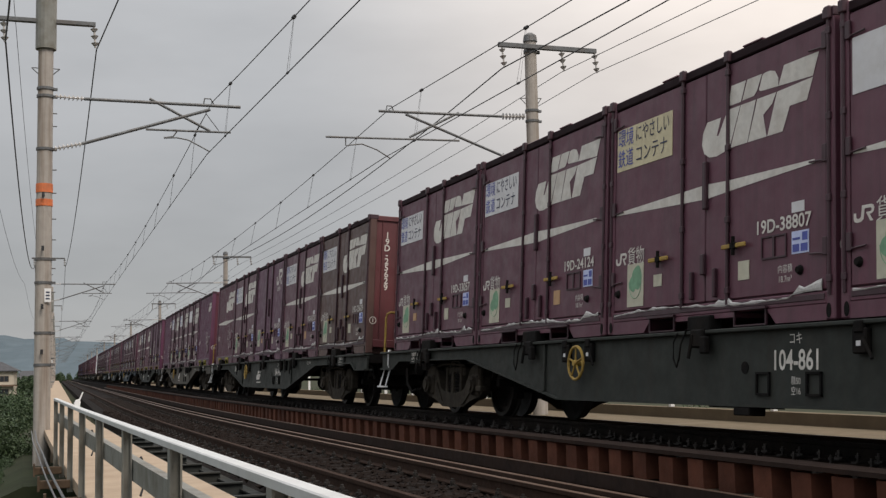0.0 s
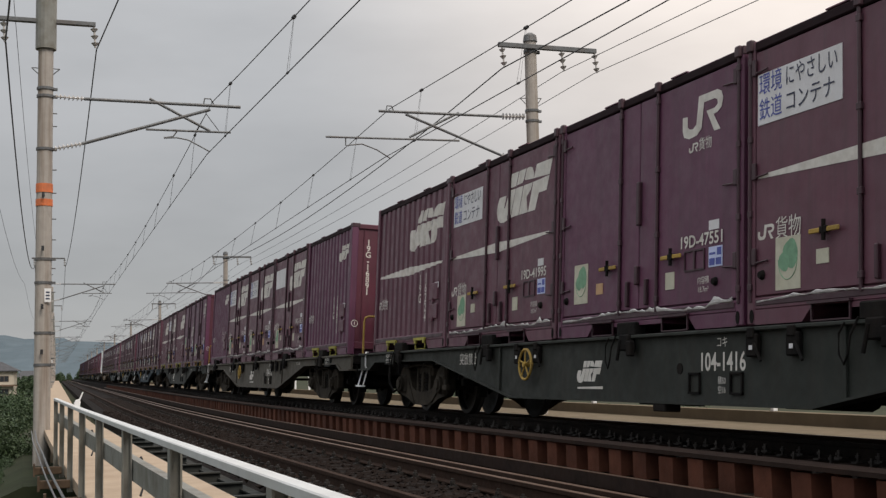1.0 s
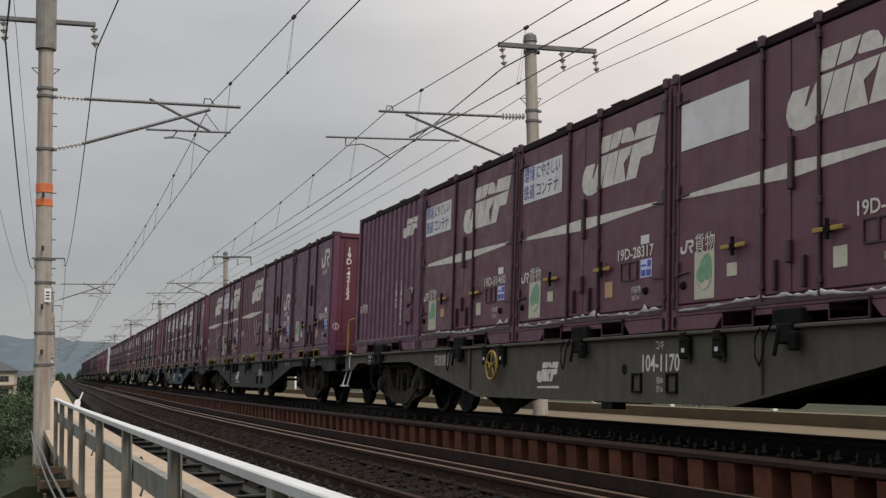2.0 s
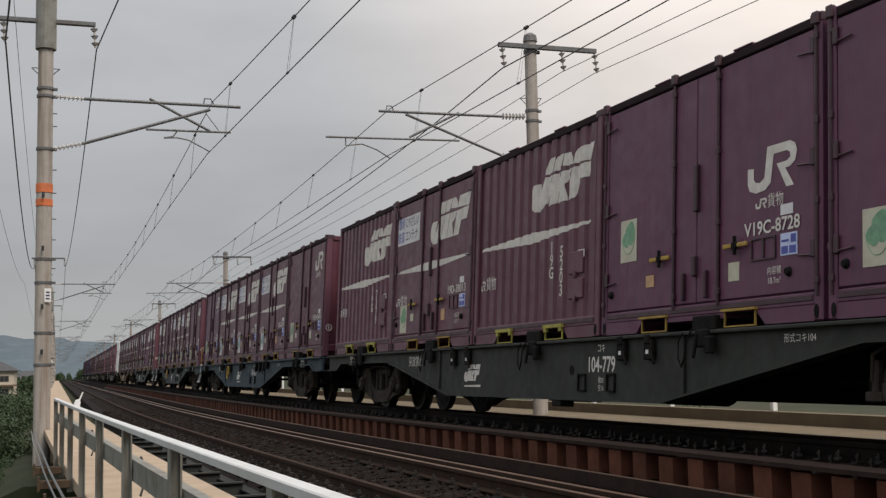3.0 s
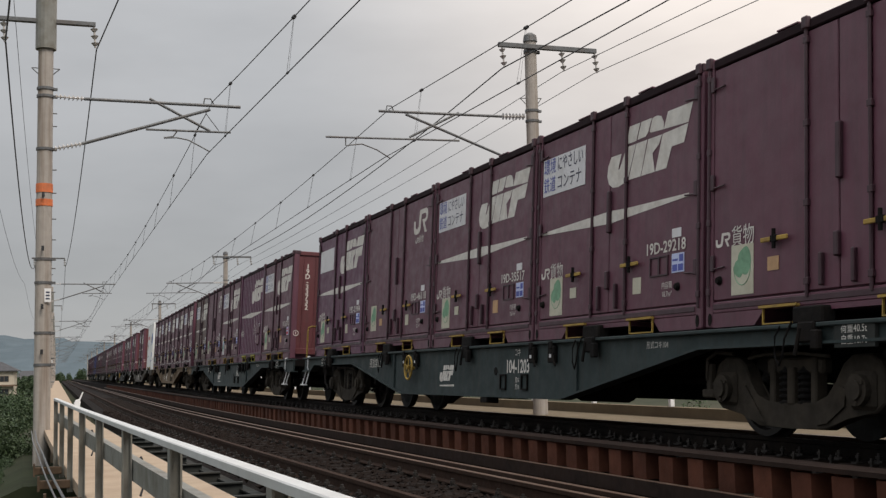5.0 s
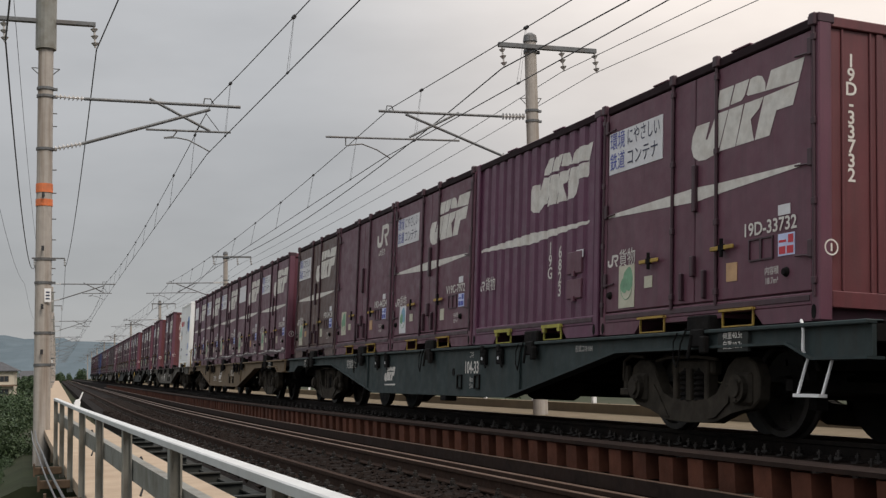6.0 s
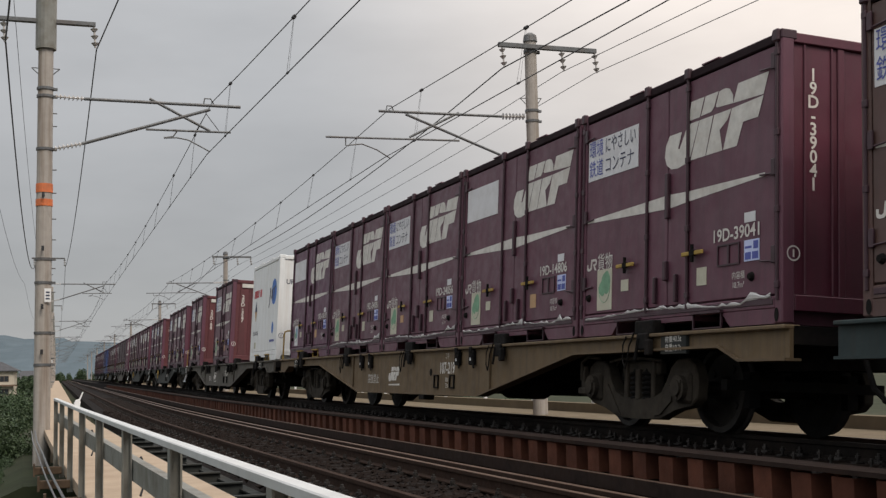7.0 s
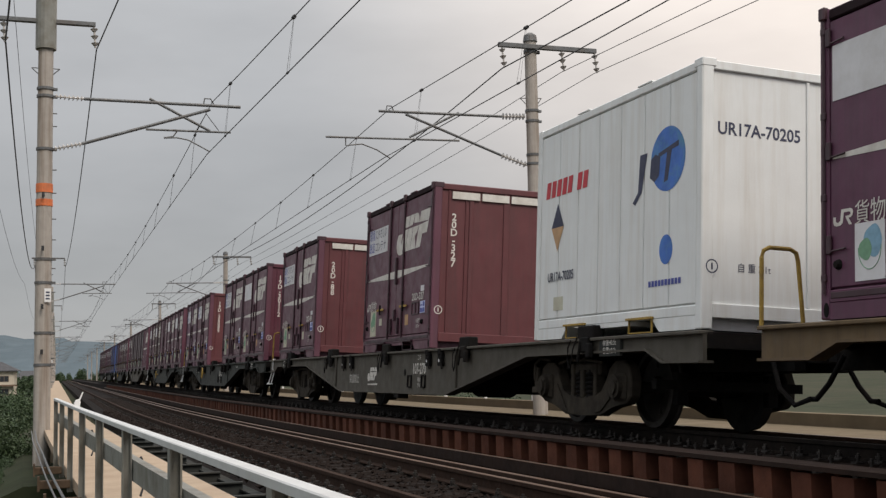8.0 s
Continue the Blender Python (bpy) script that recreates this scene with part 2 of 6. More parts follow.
# ---------------------------------------------------------------- building helpers
def finish(bm, name, mat):
    me = bpy.data.meshes.new(name)
    bmesh.ops.recalc_face_normals(bm, faces=bm.faces)
    bm.to_mesh(me)
    bm.free()
    me.materials.append(mat if not isinstance(mat, str) else M[mat])
    return me


def part(name, bm, mat, parent, label="", m=None):
    """One mesh object under a thing or a part; bm may be a mesh that is already made."""
    me = bm if isinstance(bm, bpy.types.Mesh) else finish(bm, name, mat)
    ob = new(name, me)
    ob.parent = parent
    if m is not None:
        ob.matrix_basis = m
    return tagged(ob, label)


def thing(name, label, category, group="", kind="", m=None, data=None):
    ob = new(name, data)
    if m is not None:
        ob.matrix_basis = m
    return tagged(ob, label, category, group, kind)


STORE = {}


def once(key, make):
    """The mesh of that key, made at first asking."""
    if key not in STORE:
        STORE[key] = make()
    return STORE[key]


def box(bm, x0, x1, y0, y1, z0, z1, m=None, bevel=0.0):
    co = [(x, y, z) for z in (z0, z1) for y in (y0, y1) for x in (x0, x1)]
    v = [bm.verts.new(m @ Vector(c) if m else c) for c in co]
    f = [bm.faces.new([v[i] for i in q]) for q in ((0, 2, 3, 1), (4, 5, 7, 6), (0, 1, 5, 4), (2, 6, 7, 3), (0, 4, 6, 2), (1, 3, 7, 5))]
    if bevel:
        bmesh.ops.bevel(bm, geom=list({e for q in f for e in q.edges}), offset=bevel, segments=1, affect="EDGES")


def prism(bm, pts, d0, d1, place):
    """A polygon of (a, b) pulled from d0 to d1; place(a, b, d) gives the point."""
    lo = [bm.verts.new(place(a, b, d0)) for a, b in pts]
    hi = [bm.verts.new(place(a, b, d1)) for a, b in pts]
    bm.faces.new(lo)
    bm.faces.new(hi[::-1])
    for i in range(len(pts)):
        j = (i + 1) % len(pts)
        bm.faces.new((lo[i], hi[i], hi[j], lo[j]))


def tube(bm, a, b, r0, r1=None, n=10, caps=True):
    a, b = Vector(a), Vector(b)
    r1 = r0 if r1 is None else r1
    q = (b - a).to_track_quat("Z", "Y")
    rings = []
    for p, r in ((a, r0), (b, r1)):
        rings.append([bm.verts.new(p + q @ Vector((r * math.cos(2 * math.pi * i / n), r * math.sin(2 * math.pi * i / n), 0))) for i in range(n)])
    for i in range(n):
        j = (i + 1) % n
        bm.faces.new((rings[0][i], rings[0][j], rings[1][j], rings[1][i]))
    if caps:
        bm.faces.new(rings[0][::-1])
        bm.faces.new(rings[1])


def pipe(bm, pts, r, n=8):
    """A bent rod through points."""
    pts = [Vector(p) for p in pts]
    rings = []
    for i, p in enumerate(pts):
        d = (pts[min(i + 1, len(pts) - 1)] - pts[max(i - 1, 0)]).normalized()
        side = d.cross(Vector((0, 0, 1)))
        if side.length < 0.05:
            side = d.cross(Vector((0, 1, 0)))
        side.normalize()
        up = side.cross(d)
        rings.append([bm.verts.new(p + r * (math.cos(2 * math.pi * k / n) * side + math.sin(2 * math.pi * k / n) * up)) for k in range(n)])
    for a, b in zip(rings, rings[1:]):
        for k in range(n):
            j = (k + 1) % n
            bm.faces.new((a[k], a[j], b[j], b[k]))
    bm.faces.new(rings[0][::-1])
    bm.faces.new(rings[-1])


def lathe(bm, profile, m=None, n=24):
    """Turned round the local z axis: (radius, z) from bottom to top."""
    rings = []
    for r, z in profile:
        ring = [Vector((r * math.cos(2 * math.pi * i / n), r * math.sin(2 * math.pi * i / n), z)) for i in range(n)]
        rings.append([bm.verts.new(m @ v if m else v) for v in ring])
    for a, b in zip(rings, rings[1:]):
        for i in range(n):
            j = (i + 1) % n
            bm.faces.new((a[i], a[j], b[j], b[i]))
    bm.faces.new(rings[0][::-1])
    bm.faces.new(rings[-1])


def stations(s0, s1, fine=2.0):
    out, s = [], s0
    while s < s1:
        out.append(s)
        s += max(fine, abs(s) * 0.06)
    return out + [s1]


def sweep(bm, profile, s0, s1, closed=True, fine=2.0):
    """A cross-section of (off, z) carried along the line."""
    rings = [[bm.verts.new(along(s, o, z)) for o, z in profile] for s in stations(s0, s1, fine)]
    k = len(profile)
    for a, b in zip(rings, rings[1:]):
        for i in range(k if closed else k - 1):
            j = (i + 1) % k
            bm.faces.new((a[i], a[j], b[j], b[i]))
    if closed:
        bm.faces.new(rings[0])
        bm.faces.new(rings[-1][::-1])


def rect(o0, o1, z0, z1):
    return [(o0, z0), (o1, z0), (o1, z1), (o0, z1)]


SIDE = Matrix(((0, 0, -1, 0), (-1, 0, 0, 0), (0, 1, 0, 0), (0, 0, 0, 1)))     # writing on a face that looks to -x
END = Matrix(((1, 0, 0, 0), (0, 0, -1, 0), (0, 1, 0, 0), (0, 0, 0, 1)))       # writing on a face that looks to -y


def letters(body, height, mat, squeeze=1.0, upright=False):
    """Flat writing of the built-in font as a mesh: x to the right from its middle, y up from its middle."""
    def make():
        cu = bpy.data.curves.new("writing", "FONT")
        cu.body = "\n".join(body) if upright else body
        cu.size, cu.align_x, cu.align_y, cu.extrude = 1.0, "CENTER", "CENTER", 0.0
        cu.space_line, cu.offset, cu.resolution_u = 0.76 if upright else 1.1, 0.018 if body.isascii() else 0.0, 3
        ob = bpy.data.objects.new("writing", cu)
        scene.collection.objects.link(ob)
        me = bpy.data.meshes.new_from_object(ob.evaluated_get(bpy.context.evaluated_depsgraph_get()))
        bpy.data.objects.remove(ob)
        k = height / 0.72
        me.transform(Matrix.Diagonal((k * squeeze, k, k, 1)))
        me.materials.clear()
        me.materials.append(M[mat])
        return me
    return once(("letters", body, height, mat, squeeze, upright), make)

# ---------------------------------------------------------------- ground, distance
GROUND_Z = -3.4


def build_ground():
    bm = bmesh.new()
    edge = [-4500, -1500, -600, -250, -120, -60, -30, 0, 30, 60, 120, 250, 600, 1500, 4500]
    grid = [[bm.verts.new((x, y + 300, GROUND_Z + (noise.noise(Vector((x * 0.02, y * 0.02, 0))) * 0.25 if abs(x) < 300 else 0))) for x in edge] for y in edge]
    for a, b in zip(grid, grid[1:]):
        for i in range(len(edge) - 1):
            bm.faces.new((a[i], a[i + 1], b[i + 1], b[i]))
    tagged(new("ground", finish(bm, "ground", "ground")), "flat green and brown fields below the railway", "ground", kind="structure")


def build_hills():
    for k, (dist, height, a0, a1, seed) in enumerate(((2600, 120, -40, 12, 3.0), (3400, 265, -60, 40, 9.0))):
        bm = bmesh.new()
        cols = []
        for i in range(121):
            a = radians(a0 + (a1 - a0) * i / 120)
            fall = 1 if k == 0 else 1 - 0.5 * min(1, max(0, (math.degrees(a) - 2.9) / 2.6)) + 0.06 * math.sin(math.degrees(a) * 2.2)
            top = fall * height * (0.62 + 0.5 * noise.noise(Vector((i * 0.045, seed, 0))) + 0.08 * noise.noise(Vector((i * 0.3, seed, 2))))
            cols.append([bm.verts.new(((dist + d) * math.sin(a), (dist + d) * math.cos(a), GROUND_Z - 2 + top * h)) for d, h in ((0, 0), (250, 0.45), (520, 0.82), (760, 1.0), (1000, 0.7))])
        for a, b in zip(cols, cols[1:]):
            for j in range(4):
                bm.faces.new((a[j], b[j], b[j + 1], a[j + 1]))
        tagged(new("backdrop_hill", finish(bm, "hill", "hill")), "wooded hills in the distance, with haze painted into their blue-grey colour", "hill", kind="structure")


# ---------------------------------------------------------------- railway bed
NEAR = -3.72            # the empty track, lower than the train's
NEAR_Z = -0.30
PILE = -1.72


def rail_profile(off, z, w=0.065, h=0.153, foot=0.127):
    return [(off - foot / 2, z - h), (off + foot / 2, z - h), (off + foot / 2, z - h + 0.014), (off + 0.010, z - h + 0.03), (off + 0.010, z - 0.045),
            (off + w / 2, z - 0.035), (off + w / 2, z - 0.004), (off - w / 2, z - 0.004), (off - w / 2, z - 0.035), (off - 0.010, z - 0.045),
            (off - 0.010, z - h + 0.03), (off - foot / 2, z - h + 0.014)]


def build_rail(name, off, z, label, head="rail_head", s0=-12, s1=520, mat="rail"):
    rail = thing(name, label, "rail", "running rails")
    bm = bmesh.new()
    sweep(bm, rail_profile(off, z), s0, s1)
    part("rail_web_and_foot", bm, mat, rail)
    bm = bmesh.new()
    sweep(bm, rect(off - 0.031, off + 0.031, z - 0.004, z), s0, s1)
    part("rail_head", bm, head, rail, "worn running surface")


def build_bed():
    def bed(name, profile, s0, s1, mat, label, cat):
        bm = bmesh.new()
        sweep(bm, profile, s0, s1)
        tagged(new(name, finish(bm, name, mat)), label, cat, kind="structure")

    bed("trackbed_main", [(PILE + 0.12, -0.9), (2.5, -0.9), (2.5, -0.34), (1.5, -0.165), (-1.3, -0.165), (PILE + 0.12, -0.19)], -14, 520, "ballast",
        "black oily ballast bed under the train", "ballast")
    bed("trackbed_near", [(-4.93, -0.95), (-2.56, -0.95), (-2.62, -0.55), (-2.80, -0.482), (-4.7, -0.480), (-4.93, -0.60)], -14, 520, "ballast",
        "dark brown ballast bed of the empty track", "ballast")
    bed("embankment", [(-13, GROUND_Z - 0.2), (16, GROUND_Z - 0.2), (9, -0.95), (-7.15, -0.95)], 19.5, 520, "ground",
        "grassy embankment that carries the tracks", "embankment")
    bed("bridge_slab", [(-4.9, -1.7), (6, -1.7), (6, -0.96), (-4.9, -0.96)], -14, 19.5, "girder", "dark bridge deck under both tracks", "bridge deck")
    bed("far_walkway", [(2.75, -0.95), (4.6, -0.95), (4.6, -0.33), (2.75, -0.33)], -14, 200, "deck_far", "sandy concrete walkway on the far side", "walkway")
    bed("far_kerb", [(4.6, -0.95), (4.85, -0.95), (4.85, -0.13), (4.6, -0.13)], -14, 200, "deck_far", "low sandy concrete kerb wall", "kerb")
    bed("walkway", [(-6.77, -0.40), (-5.68, -0.40), (-5.68, -0.29), (-6.77, -0.29)], -14, 24.5, "deck", "sandy concrete walkway of the bridge", "walkway")
    bed("path", [(-6.85, -0.99), (-5.72, -0.99), (-5.72, -0.33), (-6.80, -0.33)], 24.6, 420, "deck", "sandy path beside the track", "path")


def build_rails():
    lean = (GAUGE / 2 + 0.03) * math.sin(CANT)
    build_rail("rail", CANT_OFF - GAUGE / 2 - 0.03, CANT_Z + lean, "dark rail under the train, black oily sides", "rail_black", mat="rail_black")
    build_rail("rail", CANT_OFF + GAUGE / 2 + 0.03, CANT_Z - lean, "dark rail under the train, rust-brown sides")
    build_rail("rail", NEAR + 0.555, NEAR_Z, "rusty rail of the empty track with a worn bright head")
    build_rail("rail", NEAR - 0.555, NEAR_Z - 0.03, "brown rusty rail of the empty track beside the walkway", "rail")
    build_rail("guard_rail", NEAR + 0.80, NEAR_Z + 0.0, "rust-brown guard rail beside the running rail")


build_ground()
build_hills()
build_bed()
build_rails()

# ---------------------------------------------------------------- containers
C_L, C_W, C_H = 3.834, 2.45, 2.55
SLOT = 3.894
DECK_Z = 0.98
FIRST_S = 0.090          # near end of the leading container's slot at the start
WAGON = 21.18
MOVING = []              # (thing, its middle along the line at the start, height)


def uy(u):
    """From the near end of a container to its own y."""
    return u - C_L / 2


RIB = [(0.0, 0.0), (0.030, 0.028), (0.165, 0.028), (0.195, 0.0)]
RIB_PITCH = 0.272


def rib_breaks():
    out, y = [], -C_L / 2 + 0.13
    while y + RIB_PITCH < C_L / 2 - 0.10:
        out += [(y + a, d) for a, d in RIB]
        y += RIB_PITCH
    return out


def rib_depth(y):
    pts = [(-9, 0)] + rib_breaks() + [(9, 0)]
    for (a, da), (b, db) in zip(pts, pts[1:]):
        if a <= y <= b:
            return da + (db - da) * (y - a) / (b - a)
    return 0.0


def shell_mesh(mat, ribbed, height):
    """Walls, roof and floor of the box; corrugated where it is ribbed."""
    def make():
        bm = bmesh.new()
        w, l, h = C_W / 2, C_L / 2, height
        prof = [(-l + 0.05, 0.0)] + (rib_breaks() if ribbed else []) + [(l - 0.05, 0.0)]
        near = [(-(w - 0.045 + d), y) for y, d in prof]
        ring = near + [(-x, y) for x, y in reversed(near)]
        levels = [[bm.verts.new((x, y, z)) for x, y in ring] for z in (0.19, h - 0.03)]
        n = len(ring)
        for a in range(n):
            b = (a + 1) % n
            bm.faces.new((levels[0][a], levels[0][b], levels[1][b], levels[1][a]))
        bm.faces.new(levels[0][::-1])
        bm.faces.new(levels[1])
        return finish(bm, "body", mat)
    return once(("shell", mat, ribbed, height), make)


def one_box(key, mat, dims, bevel=0.01, name="panel"):
    def make():
        bm = bmesh.new()
        box(bm, *dims, bevel=bevel)
        return finish(bm, name, mat)
    return once(("one_box", key, mat, dims), make)


def build_body(c, mat, ribbed, height):
    """Shell, corner posts, rails, roof ledges, feet between the fork pockets."""
    w, l, h = C_W / 2, C_L / 2, height
    body = part("body", shell_mesh(mat, ribbed, height), None, c)
    for x in (-1, 1):
        xa, xb = sorted((x * w, x * (w - 0.13)))
        for y in (-l, l - 0.11):
            part("corner_post", one_box("post", mat, (xa, xb, y, y + 0.11, 0.0, h), 0.012, "corner_post"), None, c)
        xa, xb = sorted((x * (w - 0.004), x * (w - 0.10)))
        # coloured boxes get the rail in painted shade, the white one stays plain
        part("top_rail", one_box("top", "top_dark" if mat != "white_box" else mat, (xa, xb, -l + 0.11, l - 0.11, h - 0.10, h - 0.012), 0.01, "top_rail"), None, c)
        part("bottom_rail", one_box("low", mat, (xa, xb, -l + 0.11, l - 0.11, 0.13, 0.235), 0.01, "bottom_rail"), None, c)
    part("roof", one_box("roof", mat, (-w + 0.02, w - 0.02, -l + 0.03, l - 0.03, h - 0.03, h - 0.002), 0.008, "roof"), None, c)
    for u in (1.0, 2.44):
        part("roof_ledge", one_box("ledge", mat, (-w + 0.005, -w + 0.12, uy(u), uy(u) + 0.30, h - 0.006, h + 0.010), 0.003, "roof_ledge"), None, c)
    for k, (u0, u1) in enumerate(((0.11, 0.93), (1.40, 2.44), (2.92, 3.725))):
        part("foot_rail", once(("foot", mat, k), lambda: foot_mesh(mat, u0, u1, k)), None, c)


def foot_mesh(mat, u0, u1, k):
    bm = bmesh.new()
    w, a = C_W / 2, 0.14
    pts = [[(uy(u0), 0.0), (uy(u1) - a, 0.0), (uy(u1), 0.13), (uy(u0), 0.13)],
           [(uy(u0), 0.085), (uy(u1), 0.085), (uy(u1), 0.13), (uy(u0), 0.13)],
           [(uy(u0) + a, 0.0), (uy(u1), 0.0), (uy(u1), 0.13), (uy(u0), 0.13)]][k]
    prism(bm, pts, -w + 0.006, w - 0.006, lambda p, q, d: Vector((d, p, q)))
    return finish(bm, "foot_rail", mat)


def build_end(c, mat, height, ribs=3):
    """Near end wall: recessed sheet, header, sill, upright ribs."""
    w, l, h = C_W / 2, C_L / 2, height
    wall = part("end_wall", one_box("end", mat, (-w + 0.13, w - 0.13, -l + 0.035, -l + 0.055, 0.20, h - 0.10), 0.004, "end_wall"), None, c, "red-purple end wall" if mat != "white_box" else "")
    part("end_header", one_box("header", mat, (-w + 0.13, w - 0.13, -l + 0.004, -l + 0.05, h - 0.10, h - 0.01), 0.008, "end_header"), None, c)
    part("end_sill", one_box("sill", mat, (-w + 0.13, w - 0.13, -l + 0.004, -l + 0.05, 0.11, 0.25), 0.008, "end_sill"), None, c)
    for x0, x1 in ((-0.985, -0.965), (-0.70, -0.68), (-0.63, -0.56), (-0.05, 0.05), (0.56, 0.63), (0.96, 0.985)) if ribs else ((-0.02, 0.02),):
        part("end_rib", one_box("rib", mat, (x0, x1, -l + 0.016, -l + 0.035, 0.25, h - 0.10), 0.006, "end_rib"), None, wall)
    for x in (-1, 1):
        part("corner_casting", one_box("casting", "purple_lock" if mat != "white_box" else mat, (x * w - (0.005 if x < 0 else 0.155), x * w + (0.155 if x < 0 else 0.005), -l - 0.005, -l + 0.15, h - 0.075, h + 0.008), 0.008, "corner_casting"), None, c)


def leaf_mesh(mat, u0, u1, height):
    def make():
        bm = bmesh.new()
        x0 = -C_W / 2 + 0.012
        box(bm, x0, x0 + 0.04, uy(u0) + 0.008, uy(u1) - 0.008, 0.25, height - 0.115, bevel=0.008)
        return finish(bm, "door_leaf", mat)
    return once(("leaf", mat, u0, u1, height), make)


def bar_mesh(mat, u, height, thick=0.017):
    def make():
        bm = bmesh.new()
        x0 = -C_W / 2 - 0.006
        tube(bm, (x0, uy(u), 0.20), (x0, uy(u), height - 0.05), thick, n=8)
        for z in (0.30, 0.95, 1.62, height - 0.22):
            box(bm, x0 - 0.016, x0 + 0.03, uy(u) - 0.030, uy(u) + 0.030, z, z + 0.06, bevel=0.006)
        box(bm, x0 - 0.03, x0 + 0.03, uy(u) - 0.04, uy(u) + 0.04, height - 0.10, height + 0.012, bevel=0.012)
        return finish(bm, "lock_bar", mat)
    return once(("bar", mat, u, height), make)


def handle_mesh(mat, u, z):
    def make():
        bm = bmesh.new()
        x0 = -C_W / 2 - 0.022
        box(bm, x0 - 0.014, x0 + 0.006, uy(u) - 0.19, uy(u) + 0.19, z - 0.020, z + 0.020, bevel=0.006)
        return finish(bm, "lever", mat)
    return once(("handle", mat, u, z), make)


def pivot_mesh(u, z):
    def make():
        bm = bmesh.new()
        x0 = -C_W / 2 - 0.030
        tube(bm, (x0, uy(u), z + 0.085), (x0, uy(u), z - 0.085), 0.018, n=8)
        box(bm, x0 - 0.012, x0 + 0.02, uy(u) - 0.045, uy(u) + 0.045, z - 0.030, z + 0.030, bevel=0.006)
        return finish(bm, "pivot", "under")
    return once(("pivot", u, z), make)


def holder_mesh(u0, u1, z0, z1):
    """An empty card frame of thin strips."""
    bm = bmesh.new()
    x0 = -C_W / 2 + 0.012
    for a, b, c, d in ((u0, u1, z0, z0 + 0.014), (u0, u1, z1 - 0.014, z1), (u0, u0 + 0.014, z0 + 0.014, z1 - 0.014), (u1 - 0.014, u1, z0 + 0.014, z1 - 0.014)):
        box(bm, x0 - 0.014, x0 + 0.002, uy(a), uy(b), c, d)
    return finish(bm, "card_holder", "purple_lock")


def stop_mesh(u):
    bm = bmesh.new()
    x0 = -C_W / 2 + 0.012
    tube(bm, (x0 - 0.035, uy(u), 0.43), (x0, uy(u), 0.43), 0.028, 0.045, n=10)
    return finish(bm, "door_stop", "under")


def hinge_mesh(u, z):
    bm = bmesh.new()
    x0, side = -C_W / 2, 1 if u < 1 else -1
    box(bm, x0 - 0.016, x0 + 0.006, uy(u) - 0.03, uy(u) + 0.03, z, z + 0.15, bevel=0.006)
    tube(bm, (x0 - 0.006, uy(u + side * 0.03), z + 0.02), (x0 - 0.006, uy(u + side * 0.20), z + 0.03), 0.009, n=6)
    return finish(bm, "hinge", "purple_lock")


def slot_mesh(u):
    bm = bmesh.new()
    x0 = -C_W / 2
    lathe(bm, [(0.030, 0.0), (0.030, 0.006)], Matrix.Translation((x0 - 0.004, uy(u), 0.075)) @ Matrix.Diagonal((1, 1, 2, 1)) @ Matrix.Rotation(radians(90), 4, "Y"), 14)
    return finish(bm, "foot_slot", "under")


def pocket_mesh(mat, u):
    """Fork pocket: a thin frame round its mouth and a thicker lip above."""
    def make():
        bm = bmesh.new()
        x0 = -C_W / 2 - 0.004
        a, b = uy(u) - 0.245, uy(u) + 0.245
        lip = 0.040 if mat == "yellow_green" else 0.022
        for y0, y1, z0, z1, out in ((a - 0.02, b + 0.02, 0.135, 0.135 + lip, 0.03), (a, b, -0.005, 0.007, 0.006), (a, a + 0.014, 0.007, 0.135, 0.006), (b - 0.014, b, 0.007, 0.135, 0.006)):
            box(bm, x0 - out, x0 + 0.012, y0, y1, z0, z1)
        if mat == "yellow_green":
            for y in (a, b - 0.07):
                box(bm, x0 - 0.025, x0 + 0.012, y, y + 0.07, 0.09, 0.135)
        return finish(bm, "fork_pocket", mat)
    return once(("pocket", mat, u), make)


# a slanted three-letter company mark in metres (along from its left end, up from its foot), cut by a tapering slit
MARK_J = [[(.09, .34), (.32, .34), (.25, .18), (.28, .18), (.43, .39), (.63, .39), (.48, .07), (.38, .01), (.25, -.01), (.13, 0), (.04, .05), (0, .14), (.02, .25)],
          [(.49, .60), (.72, .60), (.64, .42), (.43, .42)]]
MARK_R = [[(.74, .60), (.96, .60), (.89, .47), (.84, .43), (.66, .425)], [(.97, .59), (1.01, .60), (1.08, .60), (1.15, .58), (1.20, .51), (1.20, .435), (.94, .45), (.915, .465)],
          [(.64, .39), (.87, .39), (.74, .03), (.48, .03)], [(.89, .39), (1.17, .39), (1.11, .30), (.98, .23), (1.03, .03), (.75, .03)]]
MARK_F = [[(1.28, .60), (1.75, .60), (1.67, .415), (1.20, .435)], [(1.18, .39), (1.67, .405), (1.59, .23), (1.36, .23), (1.26, .03), (1.04, .03)]]
MARK = [[(x / 1.75, y / 0.60) for x, y in poly] for poly in MARK_J + MARK_R + MARK_F]
MARK_SMALL = [   # two letters drawn in one stroke
    [(0, .60), (.13, .58), (.13, .32), (.17, .25), (.26, .22), (.35, .31), (.41, 1), (.86, 1), (.96, .92), (1, .75), (.96, .53), (.86, .43), (.77, .42), (.94, 0), (.79, 0),
     (.60, .56), (.80, .57), (.87, .64), (.86, .75), (.80, .80), (.54, .80), (.48, .17), (.37, .03), (.17, 0), (.04, .08), (0, .24)],
]


